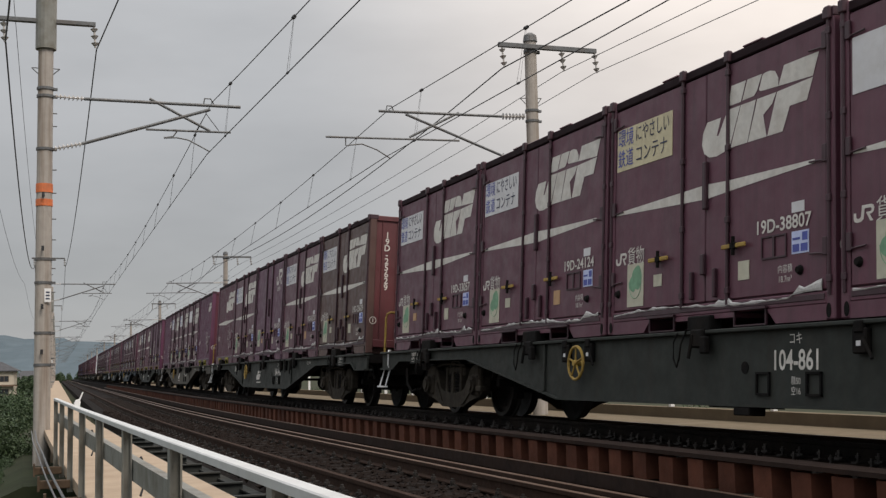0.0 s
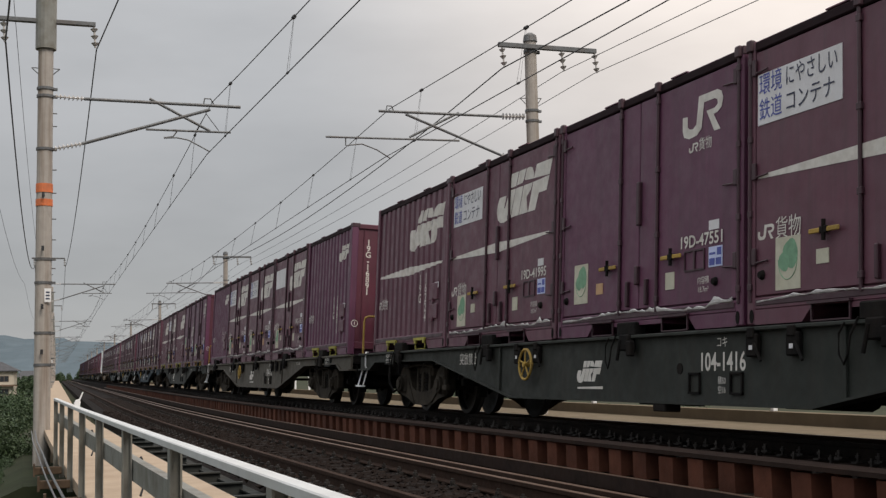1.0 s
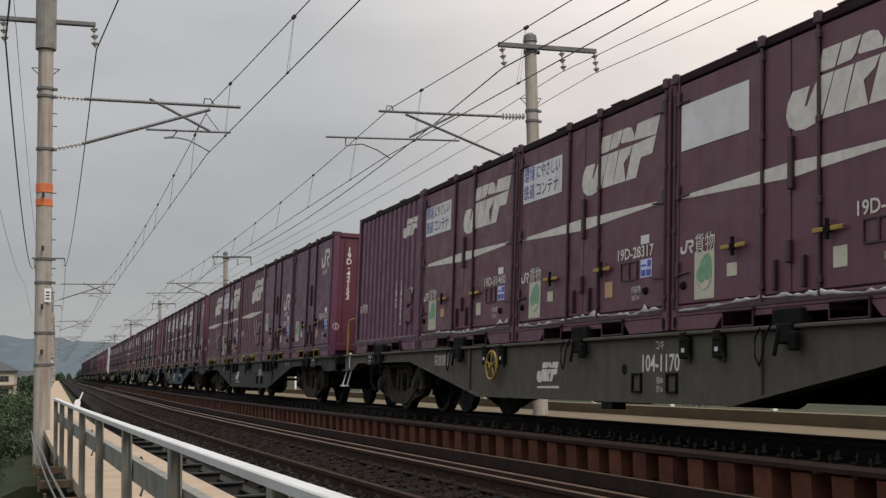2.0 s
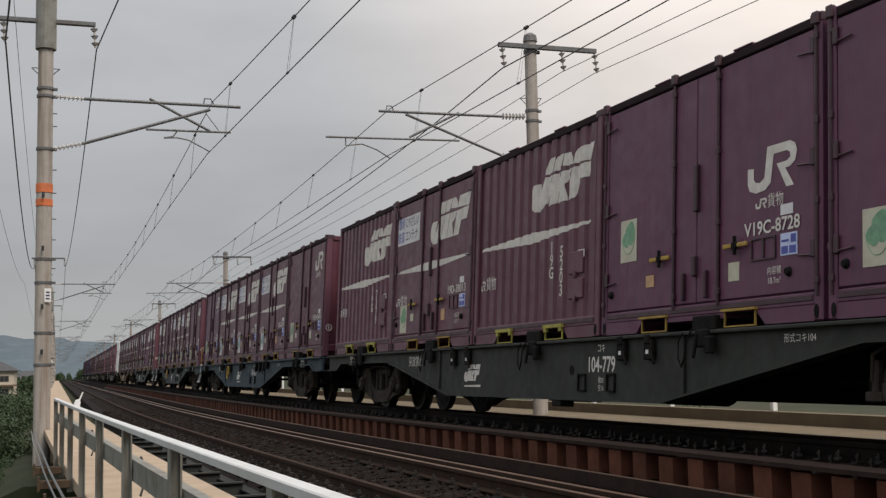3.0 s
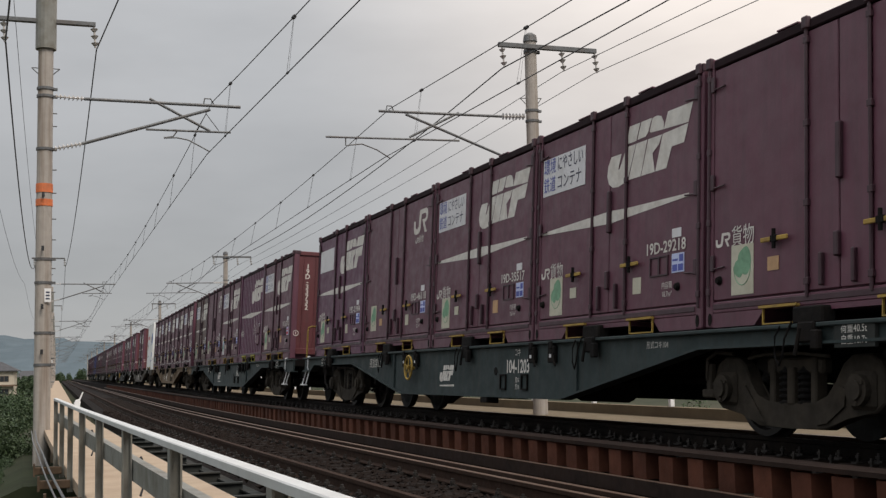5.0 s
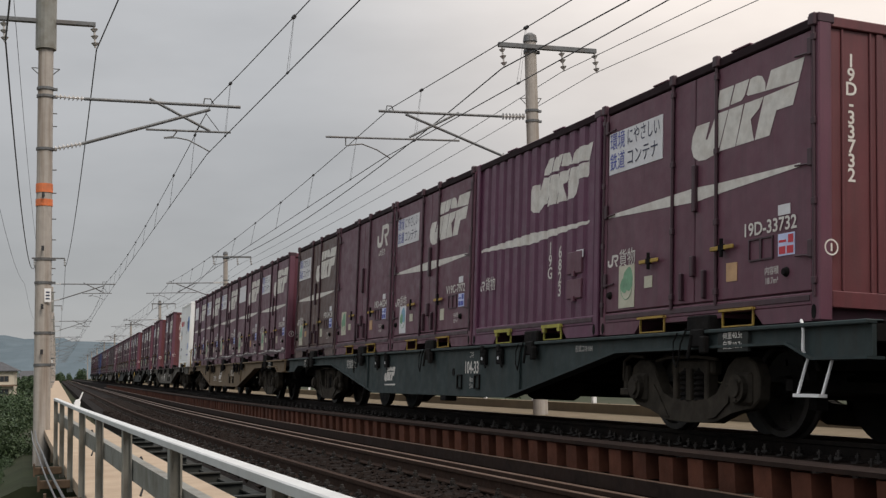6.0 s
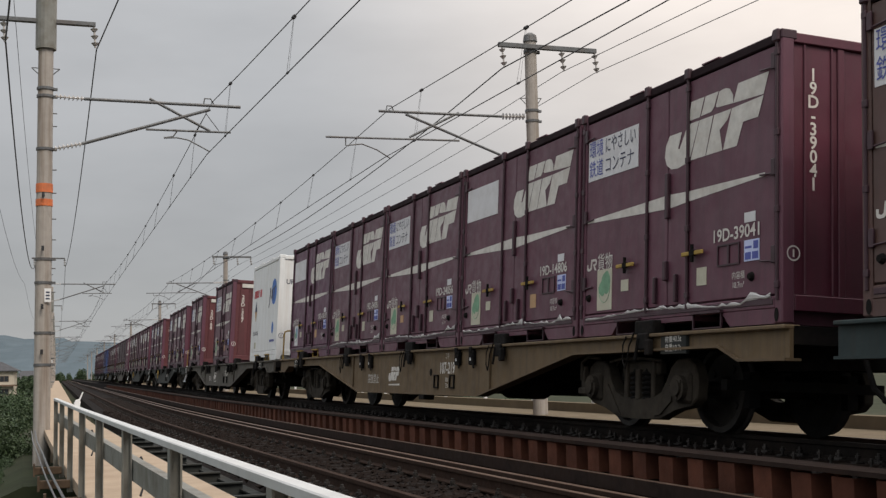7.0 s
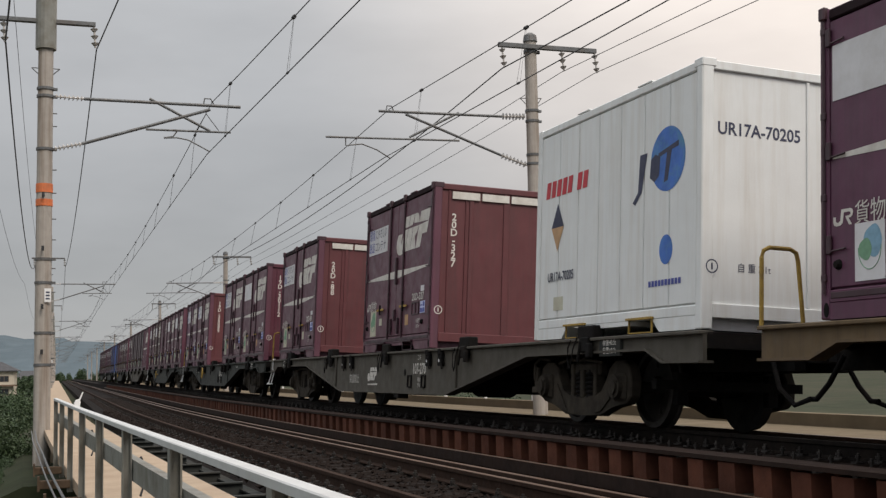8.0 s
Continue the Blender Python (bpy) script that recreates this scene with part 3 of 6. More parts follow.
def decal(key, mat, polys, ribbed, proud=0.014):
    """Paint on the side: polygons of (u, z), laid over the ribs where there are ribs."""
    def make():
        bm = bmesh.new()
        for poly in polys:
            bm.faces.new([bm.verts.new((0, uy(u), z)) for u, z in poly])
        if ribbed:
            bm.normal_update()
            bmesh.ops.triangulate(bm, faces=bm.faces)
            for y, _ in rib_breaks():
                bmesh.ops.bisect_plane(bm, geom=bm.verts[:] + bm.edges[:] + bm.faces[:], plane_co=(0, y, 0), plane_no=(0, 1, 0))
        bm.normal_update()
        bmesh.ops.triangulate(bm, faces=bm.faces)
        bm.normal_update()
        for v in bm.verts:
            v.co.x = -C_W / 2 + 0.045 - rib_depth(v.co.y) - 0.004 if ribbed else -C_W / 2 + 0.012 - 0.004
        me = bpy.data.meshes.new("painted_mark")
        for f in bm.faces:
            if f.normal.x > 0:
                f.normal_flip()
        bm.to_mesh(me)
        bm.free()
        me.materials.append(M[mat])
        return me
    return once(("decal", key, mat, ribbed), make)


def mark_polys(shape, u_right, z0, width, height, slant):
    return [[(u_right + width - (x * width + slant * y * height) + slant * height * 0, z0 + y * height) for x, y in poly] for poly in shape]


def plate(mat, u0, u1, z0, z1, proud=0.006):
    def make():
        bm = bmesh.new()
        x0 = -C_W / 2 + 0.012
        box(bm, x0 - proud, x0 + 0.002, uy(u0), uy(u1), z0, z1)
        return finish(bm, "plate", mat)
    return once(("plate", mat, u0, u1, z0, z1), make)


def write_side(parent, text, u, z, h, mat="white", squeeze=0.9, upright=False, label="", x=None):
    me = letters(text, h, mat, squeeze, upright)
    x = -C_W / 2 + 0.004 if x is None else x
    return part("lettering", me, None, parent, label, Matrix.Translation((x, uy(u), z)) @ SIDE)


def write_end(parent, text, x, z, h, mat="white", squeeze=0.9, upright=False):
    return part("lettering", letters(text, h, mat, squeeze, upright), None, parent, "", Matrix.Translation((x, -C_L / 2 + 0.032, z)) @ END)


def torn_sheet(seed):
    """Frayed white sheeting caught along the foot of the doors."""
    def make():
        rnd = random.Random(seed)
        bm = bmesh.new()
        rows = []
        for i in range(48):
            u = 0.16 + 3.52 * i / 47
            h = 0.012 + 0.030 * rnd.random() ** 2 + (0.06 * rnd.random() if i < 5 or 17 < i < 21 else 0)
            z = 0.195 + 0.02 * math.sin(u * 2.2 + seed) + 0.01 * rnd.random() + (0.03 if i < 6 else 0)
            x = -C_W / 2 - 0.006 - 0.006 * rnd.random()
            rows.append([bm.verts.new((x + a, uy(u), z + b * h)) for a, b in ((0.008, 0), (0, 0.25), (-0.003, 0.7), (0.008, 1.0))])
        for a, b in zip(rows, rows[1:]):
            for k in range(4):
                bm.faces.new((a[k], a[(k + 1) % 4], b[(k + 1) % 4], b[k]))
        bm.faces.new(rows[0])
        bm.faces.new(rows[-1])
        return finish(bm, "torn_sheet", "tape")
    return once(("sheet", seed % 4), make)


def container(number, style="jrf", mat="purple", ribbed=False, sign="white", stripe=True, sticker="green", pockets="purple_lock",
              sheet=False, end="red_end", height=C_H, near=True, seed=0):
    """A 12-foot freight container with side doors."""
    words = {"purple": "purple", "faded": "faded brown-purple", "violet": "deep violet", "wine": "wine-red", "grey_box": "dusty grey", "blue_box": "blue"}[mat]
    kind = "ribbed" if ribbed else "smooth-doored"
    label = f"{words} {kind} steel freight container on a flat wagon"
    c = thing("freight_container", label, "container", "containers on the train")
    build_body(c, mat, ribbed, height)
    build_end(c, end, height)
    if not ribbed:
        for u0, u1 in ((0.11, 1.52), (1.52, 1.915), (1.915, 2.31), (2.31, 3.725)):
            part("door_leaf", leaf_mesh(mat, u0, u1, height), None, c)
        for u in (1.52, 2.31, 0.06, 3.775):
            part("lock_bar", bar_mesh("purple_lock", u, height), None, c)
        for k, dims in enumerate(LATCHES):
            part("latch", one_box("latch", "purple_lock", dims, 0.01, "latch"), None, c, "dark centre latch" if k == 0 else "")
        shift = -0.18 if style in ("jr", "jr_low") else 0.0
        for u in (1.39, 2.73):
            lv = part("lever", handle_mesh("yellow", u + shift, 0.725), None, c, "yellow locking lever")
            part("pivot", pivot_mesh(u + shift, 0.725), None, lv, "black pivot")
    else:
        part("hatch", once("hatch", hatch_mesh), None, c, "small hinged document hatch")
    for u in (1.16, 2.68):
        part("fork_pocket", pocket_mesh(pockets, u), None, c, "yellow fork pocket frame" if "yellow" in pockets else "")
    white = "white"
    lift = {"jr": 0.10, "jr_low": 0.48}.get(style, 0.0)          # the sticker sits higher where no lettering is over it
    if style == "jrf":
        part("company_mark", decal("mark", white, mark_polys(MARK, 0.20, 1.615, 1.78, 0.61, 0.0), ribbed), None, c, "white slanted company mark")
        if sign and not ribbed:
            sb = part("slogan_sign", plate("sign_yellow" if sign == "yellow" else "sign_white", 2.53, 3.68, 1.76, 2.22), None, c, "blank white sign" if sign == "blank" else "white slogan sign")
            if sign != "blank" and near:
                x = -C_W / 2 + 0.002
                write_side(sb, "環境", 3.49, 2.105, 0.15, "ink_blue", 0.82, x=x)
                write_side(sb, "にやさしい", 2.93, 2.105, 0.145, "ink_dark", 0.70, x=x)
                write_side(sb, "鉄道", 3.49, 1.88, 0.15, "ink_blue", 0.82, x=x)
                write_side(sb, "コンテナ", 2.95, 1.88, 0.145, "ink_dark", 0.84, x=x)
    elif style in ("jr", "jr_low"):
        zj = 1.86 if style == "jr" else 1.16
        part("company_mark", decal(("mark_small", zj), white, mark_polys(MARK_SMALL, 0.34, zj, 0.72, 0.39, 0.0), ribbed), None, c, "white two-block company mark")
        write_side(c, "貨物", 0.64, zj - 0.10, 0.095, white)
        part("emblem", decal(("emblem_low", zj), white, mark_polys(MARK_SMALL, 0.77, zj - 0.145, 0.17, 0.09, 0.0), False), None, c)
    elif style == "small":
        part("company_mark", decal("mark_mini", white, mark_polys(MARK, 0.24, 1.88, 0.80, 0.30, 0.0), ribbed), None, c, "small white company mark")
    if stripe and style not in ("jr", "jr_low"):
        n = [(0.26, 1.30), (1.50, 1.245), (1.90, 1.222), (3.68, 1.285), (3.68, 1.315), (1.90, 1.362), (1.50, 1.345), (0.26, 1.33)]
        part("stripe", decal("stripe", white, [n], ribbed), None, c, "tapering white stripe")
    if ribbed:
        proud = -C_W / 2 + 0.012
        write_side(c, "貨物", 3.24, 0.80, 0.145, white, x=proud)
        part("emblem", decal("emblem", white, mark_polys(MARK_SMALL, 3.44, 0.735, 0.24, 0.13, 0.0), True), None, c, "white two-block company mark")
        if near and number:
            write_side(c, number.split("-")[0], 1.30, 0.95, 0.145, white, 0.9, True, x=proud)
            write_side(c, number.split("-")[1], 1.02, 0.80, 0.145, white, 0.9, True, x=proud)
    else:
        if style not in ("jr", "jr_low"):
            write_side(c, "貨物", 3.24, 0.80, 0.145, white)
            part("emblem", decal("emblem", white, mark_polys(MARK_SMALL, 3.44, 0.735, 0.24, 0.13, 0.0), False), None, c, "white two-block company mark")
        if near and number:
            write_side(c, number, 0.70, 0.84, 0.118, white, 1.06)
        if sticker:
            st = part("sticker", plate("sticker_cream" if sticker != "blue" else "sign_white", 3.08, 3.42, lift + 0.28, lift + 0.73), None, c, "cream eco sticker with a leafy globe print")
            for name, mesh in once(("tree", sticker), lambda: sticker_prints(sticker)):
                part(name, mesh, None, st, m=pose(0, 0, lift))
        part("slip", plate("slip_orange" if seed % 3 == 1 else "sticker_cream", 2.71, 2.87, 0.46, 0.58), None, c)
        part("slip", plate("slip_orange" if seed % 3 == 0 else "sticker_cream", 1.19, 1.36, 0.41, 0.58), None, c)
        part("routing_card", plate("slip_blue", 0.34, 0.57, 0.57, 0.76), None, c, "blue and white routing card")
        if near:
            ink = "ink_red" if number == "19D-33732" else "ink_blue"
            part("card_print", once(("card_print", ink), lambda: card_print(ink)), None, c, "printed bars on the routing card")
        for u0 in (0.64, 0.82):
            part("card_holder", once(("holder", u0), lambda: holder_mesh(u0, u0 + 0.18, 0.56, 0.76)), None, c)
        if near:
            write_side(c, "内容積\n18.7m³", 0.66, 0.41, 0.055, white)
        for u in (0.46, 3.62) if near else ():
            part("door_stop", once(("stop", u), lambda: stop_mesh(u)), None, c, "dark door stop")
        for z in (0.52, 1.28, 2.22) if near else ():
            for u in (0.115, 3.72):
                part("hinge", once(("hinge", u, z), lambda: hinge_mesh(u, z)), None, c)
    part("data_plate", plate("sign_white", 0.40, 0.57, 0.92, 1.01), None, c)
    for u in (0.075, C_L - 0.075) if near else ():
        part("foot_slot", once(("slot", u), lambda: slot_mesh(u)), None, c, "dark lifting slot")
    # dark strip added as the shadow at the foot of the doors
    part("gutter", one_box("gutter", "purple_lock", (-C_W / 2 - 0.004, -C_W / 2 + 0.02, -C_L / 2 + 0.13, C_L / 2 - 0.13, 0.165, 0.215), 0.004, "gutter"), None, c, "dark strip that stands in for the shadow along the door sill")
    if near and number:
        write_end(c, number, -0.88, 1.70, 0.115, white, 1.0, True)
        part("earth_mark", once("ring", ring_mesh), None, c, "white round mark")
    if number.startswith("20D"):
        w = C_W / 2
        for k in range(4):
            x0 = -w + 0.30 + k * 0.50
            part("white_band", one_box("band", "white", (x0, x0 + 0.46, -C_L / 2 + 0.0, -C_L / 2 + 0.034, height - 0.24, height - 0.125), 0.0, "white_band"), None, c, "white band under the roof")
    if sheet:
        part("torn_sheet", torn_sheet(seed), None, c, "frayed white sheeting along the sill")
    return c


LATCH_X = -C_W / 2 - 0.012
LATCHES = [(LATCH_X - 0.02, LATCH_X + 0.03, uy(a), uy(b), z0, z1) for a, b, z0, z1 in ((1.89, 1.95, 0.50, 0.70), (1.70, 1.74, 0.28, 0.55), (2.10, 2.14, 0.28, 0.55), (1.86, 1.92, 1.12, 1.58))]


def card_print(ink):
    bm = bmesh.new()
    x0 = -C_W / 2 + 0.005
    for a, b, z0, z1 in ((0.355, 0.445, 0.585, 0.65), (0.465, 0.555, 0.585, 0.65), (0.355, 0.425, 0.675, 0.745), (0.455, 0.555, 0.685, 0.705)):
        box(bm, x0 - 0.0015, x0 + 0.001, uy(a), uy(b), z0, z1)
    return finish(bm, "card_print", ink)


def hatch_mesh():
    bm = bmesh.new()
    x0 = -C_W / 2
    for z0, z1 in ((0.45, 0.68), (0.74, 1.0)):
        box(bm, x0 - 0.004, x0 + 0.03, uy(0.42), uy(0.80), z0, z1, bevel=0.008)
        box(bm, x0 - 0.02, x0 + 0.03, uy(0.58), uy(0.64), z0 - 0.03, z0 + 0.03)
    return finish(bm, "hatch", "purple")


def sticker_prints(kind):
    """A leafy globe: a round blue-green crown, a paler leaf beside it, an outline and a stem."""
    x0 = -C_W / 2 + 0.005
    out = []
    for name, mat, cu, cz, ru, rz in (("globe", "sticker_blue" if kind == "blue" else "sticker_green", 3.215, 0.58, 0.105, 0.125), ("leaf", "sticker_green", 3.30, 0.52, 0.075, 0.085)):
        bm = bmesh.new()
        d = 0.0 if name == "globe" else 0.0012
        bm.faces.new([bm.verts.new((x0 - d, uy(cu) + ru * math.cos(a), cz + rz * math.sin(a) * (1 + 0.10 * math.cos(3 * a)))) for a in [i * math.pi / 10 for i in range(20)]])
        out.append((name, finish(bm, name, mat)))
    bm = bmesh.new()
    pipe(bm, [(x0, uy(3.25) + 0.13 * math.cos(a), 0.53 + 0.165 * math.sin(a)) for a in [math.pi * (0.98 + 0.074 * i) for i in range(15)]], 0.004, 4)
    out.append(("outline", finish(bm, "outline", "sticker_green")))
    return out


def ring_mesh():
    bm = bmesh.new()
    y = -C_L / 2 - 0.002
    a = [bm.verts.new((-1.11 + r * math.cos(t), y, 0.60 + r * math.sin(t))) for r in (0.055, 0.068) for t in [i * math.pi / 10 for i in range(20)]]
    for i in range(20):
        j = (i + 1) % 20
        bm.faces.new((a[i], a[j], a[20 + j], a[20 + i]))
    box(bm, -1.118, -1.102, y - 0.001, y + 0.001, 0.568, 0.632)
    return finish(bm, "earth_mark", "white")

# ---------------------------------------------------------------- flat wagons
BOGIE_FRONT, BOGIE_WAY, WHEEL_R, WHEELBASE = 3.35, 14.43, 0.43, 1.9
LEAD = (WAGON - 4 * SLOT - C_L) / 2         # coupling line to the first container


BELLY = [(0.42, 0.68), (1.12, 0.68), (1.46, 0.81), (4.46, 0.80), (7.50, 0.285)]
BELLY += [(WAGON - a, z) for a, z in reversed(BELLY)]


def sill_mesh(mat):
    """Web of the fish-bellied side beam: (y from the coupling line, z)."""
    def make():
        bm = bmesh.new()
        pts = [(0.42, 0.925)] + BELLY + [(WAGON - 0.42, 0.925)]
        prism(bm, pts, -1.215, -1.175, lambda p, q, d: Vector((d, p, q)))
        return finish(bm, "side_beam", mat)
    return once(("sill", mat), make)


def flange_mesh(mat):
    """The plate that follows the belly."""
    def make():
        bm = bmesh.new()
        low = BELLY
        pts = [(a, z - 0.018) for a, z in low] + [(a, z + 0.006) for a, z in reversed(low)]
        prism(bm, pts, -1.262, -1.10, lambda p, q, d: Vector((d, p, q)))
        return finish(bm, "lower_flange", mat)
    return once(("flange", mat), make)


def frame_mesh():
    bm = bmesh.new()
    L = WAGON
    box(bm, 1.17, 1.22, 0.42, L - 0.42, 0.78, 0.962)
    box(bm, 1.17, 1.22, 6.4, L - 6.4, 0.32, 0.70)
    for y in (0.42, 2.2, 4.2, 7.2, 9.2, 11.2, 13.2, 16.2, 18.2, L - 0.62):
        box(bm, -1.17, 1.17, y, y + 0.20, 0.80, 0.94)
    for x in (-0.30, 0.18):
        box(bm, x, x + 0.12, 0.3, L - 0.3, 0.62, 0.95)
    box(bm, -1.17, 1.17, 0.42, L - 0.42, 0.935, 0.955)
    # brake reservoir and rods
    tube(bm, (0.2, 8.6, 0.45), (0.2, 9.8, 0.45), 0.20, n=14)
    box(bm, -0.7, -0.3, 10.6, 11.3, 0.25, 0.72)
    tube(bm, (-0.25, 4.5, 0.52), (-0.25, L - 4.5, 0.52), 0.035, n=6)
    return finish(bm, "underframe", "under")


def coupler_mesh():
    bm = bmesh.new()
    box(bm, -0.12, 0.12, 0.10, 0.75, 0.72, 0.98, bevel=0.02)
    prism(bm, [(-0.22, 0.0), (0.20, 0.0), (0.24, 0.16), (0.12, 0.3), (-0.14, 0.3), (-0.25, 0.14)], 0.70, 1.0, lambda p, q, d: Vector((p, q + 0.02, d)))
    pipe(bm, [(0.35, 0.42, 0.75), (0.38, 0.25, 0.5), (0.36, 0.05, 0.36), (0.33, -0.1, 0.36)], 0.025)
    pipe(bm, [(-0.45, 0.44, 0.72), (-0.48, 0.28, 0.45), (-0.44, 0.1, 0.30), (-0.4, -0.08, 0.36)], 0.025)
    return finish(bm, "coupler", "under")


def bogie_side_mesh():
    """Cast side frame: a hump over each axle box, dipping to a low middle."""
    bm = bmesh.new()
    h = WHEELBASE / 2
    half = [(0.0, 0.31), (0.34, 0.315), (0.50, 0.37), (0.60, 0.50), (0.68, 0.64), (0.80, 0.715), (h + 0.06, 0.72), (h + 0.18, 0.66), (h + 0.25, 0.52), (h + 0.23, 0.33),
            (h + 0.12, 0.25), (h - 0.20, 0.22), (0.46, 0.105), (0.0, 0.10)]
    pts = half + [(-a, z) for a, z in reversed(half[1:-1])]
    place = lambda p, q, d: Vector((d, p, q))
    prism(bm, pts, -1.03, -0.90, place)
    bmesh.ops.bevel(bm, geom=bm.edges[:], offset=0.014, segments=1, affect="EDGES")
    for s in (-1, 1):            # a raised web runs down from each hump
        prism(bm, [(s * 0.36, 0.14), (s * 0.50, 0.16), (s * 0.72, 0.30), (s * 0.74, 0.44), (s * 0.66, 0.46)], -1.048, -1.028, place)
    return finish(bm, "side_frame", "bogie")


def axle_box_mesh():
    bm = bmesh.new()
    box(bm, -1.07, -0.88, -0.15, 0.15, 0.28, 0.58, bevel=0.03)
    tube(bm, (-1.12, 0, 0.43), (-1.05, 0, 0.43), 0.125, n=18)
    tube(bm, (-1.145, 0, 0.43), (-1.11, 0, 0.43), 0.080, n=18)
    for k in range(3):
        a = k * 2.0944 + 0.4
        tube(bm, (-1.135, 0.10 * math.cos(a), 0.43 + 0.10 * math.sin(a)), (-1.11, 0.10 * math.cos(a), 0.43 + 0.10 * math.sin(a)), 0.017, n=6)
    return finish(bm, "axle_box", "bogie")


def spring_mesh():
    bm = bmesh.new()
    prof = [(0.05, 0.22)]
    for k in range(6):
        z = 0.235 + k * 0.052
        prof += [(0.062, z - 0.008), (0.088, z + 0.006), (0.088, z + 0.022), (0.062, z + 0.034)]
    lathe(bm, prof + [(0.05, 0.56)], Matrix.Translation((-0.95, 0, 0.07)), 14)
    return finish(bm, "spring", "under")


def hanger_mesh():
    """Brake beam hanger and its rod outside the hump."""
    bm = bmesh.new()
    box(bm, -1.09, -1.03, 1.16, 1.24, 0.36, 0.66, bevel=0.012)
    box(bm, -1.10, -1.02, 1.10, 1.30, 0.34, 0.42, bevel=0.012)
    pipe(bm, [(-1.09, 0.78, 0.74), (-1.10, 1.05, 0.76), (-1.10, 1.20, 0.70), (-1.09, 1.22, 0.50)], 0.018, 6)
    return finish(bm, "brake_hanger", "bogie")


def brake_mesh():
    """Bolster end over the springs, with its upright guide."""
    bm = bmesh.new()
    box(bm, -1.00, -0.90, -0.40, 0.40, 0.56, 0.70, bevel=0.02)
    box(bm, -1.02, -0.90, -0.33, -0.25, 0.30, 0.70, bevel=0.012)
    box(bm, -1.02, -0.90, 0.25, 0.33, 0.30, 0.70, bevel=0.012)
    box(bm, -1.04, -0.98, -0.05, 0.05, 0.30, 0.62, bevel=0.012)
    pipe(bm, [(-1.05, -0.55, 0.70), (-1.08, -0.2, 0.73), (-1.08, 0.3, 0.73), (-1.05, 0.60, 0.70)], 0.016, 6)
    return finish(bm, "spring_plank", "bogie")


def bolster_mesh():
    bm = bmesh.new()
    box(bm, -0.95, 0.95, -0.24, 0.24, 0.50, 0.74, bevel=0.03)
    for y in (-1.45, 1.45):
        box(bm, -0.9, 0.9, y - 0.05, y + 0.05, 0.42, 0.52)
    for s in (-1, 1):
        for y in (-1.40, -0.46, 0.46, 1.40):
            box(bm, s * 0.56 - 0.06, s * 0.56 + 0.06, y - 0.05, y + 0.05, 0.26, 0.60)
    return finish(bm, "bolster", "under")


def wheelset_mesh():
    """Axle along x with two wheels; each has a rim, web holes and hub."""
    bm = bmesh.new()
    turn = Matrix.Rotation(radians(90), 4, "Y")
    tube(bm, (-1.0, 0, 0), (1.0, 0, 0), 0.075, n=12)
    for s in (-1, 1):
        prof = [(0.12, s * 0.46), (0.13, s * 0.50), (WHEEL_R - 0.075, s * 0.515), (WHEEL_R + 0.026, s * 0.50), (WHEEL_R + 0.026, s * 0.525), (WHEEL_R, s * 0.54), (WHEEL_R - 0.004, s * 0.63),
                (WHEEL_R - 0.06, s * 0.635), (WHEEL_R - 0.075, s * 0.57), (0.14, s * 0.56), (0.13, s * 0.64), (0.05, s * 0.65)]
        lathe(bm, prof, turn, 28)
        for k in range(4):
            a = k * math.pi / 2
            box(bm, s * 0.575 - 0.01, s * 0.575 + 0.01, 0.25 * math.cos(a) - 0.03, 0.25 * math.cos(a) + 0.03, 0.25 * math.sin(a) - 0.03, 0.25 * math.sin(a) + 0.03)
    return finish(bm, "wheelset", "wheel")


def handwheel_mesh():
    bm = bmesh.new()
    R, n = 0.185, 24
    pts = [Vector((0, R * math.cos(2 * math.pi * i / n), R * math.sin(2 * math.pi * i / n))) for i in range(n)]
    for a, b in zip(pts, pts[1:] + pts[:1]):
        tube(bm, a, b, 0.017, n=6, caps=False)
    for k in range(5):
        a = 2 * math.pi * k / 5 + 0.3
        tube(bm, (0, 0, 0), (0, R * math.cos(a), R * math.sin(a)), 0.012, n=6)
    tube(bm, (-0.03, 0, 0), (0.12, 0, 0), 0.035, n=10)
    return finish(bm, "handbrake_wheel", "yellow")


def handrail_mesh(y):
    bm = bmesh.new()
    pipe(bm, [(-1.16, y, 0.95), (-1.16, y, 1.56), (-1.14, y, 1.63), (-1.08, y, 1.66), (-0.86, y, 1.66), (-0.80, y, 1.63), (-0.78, y, 1.56), (-0.72, y, 0.95)], 0.020)
    return finish(bm, "end_handrail", "yellow")


def grab_mesh(y):
    """White grab iron above the step, and a bent grey rail behind."""
    bm = bmesh.new()
    pipe(bm, [(-1.23, y - 0.02, 0.70), (-1.25, y - 0.02, 0.74), (-1.25, y - 0.02, 0.95), (-1.23, y + 0.03, 0.985), (-1.18, y + 0.10, 0.985)], 0.014, 6)
    return finish(bm, "grab_iron", "white_paint")


def step_mesh(y):
    bm = bmesh.new()
    pipe(bm, [(-1.19, y - 0.19, 0.70), (-1.26, y - 0.14, 0.38), (-1.26, y + 0.18, 0.38), (-1.19, y + 0.13, 0.70)], 0.014, 6)
    box(bm, -1.30, -1.22, y - 0.15, y + 0.19, 0.365, 0.392)
    return finish(bm, "step", "white_paint")


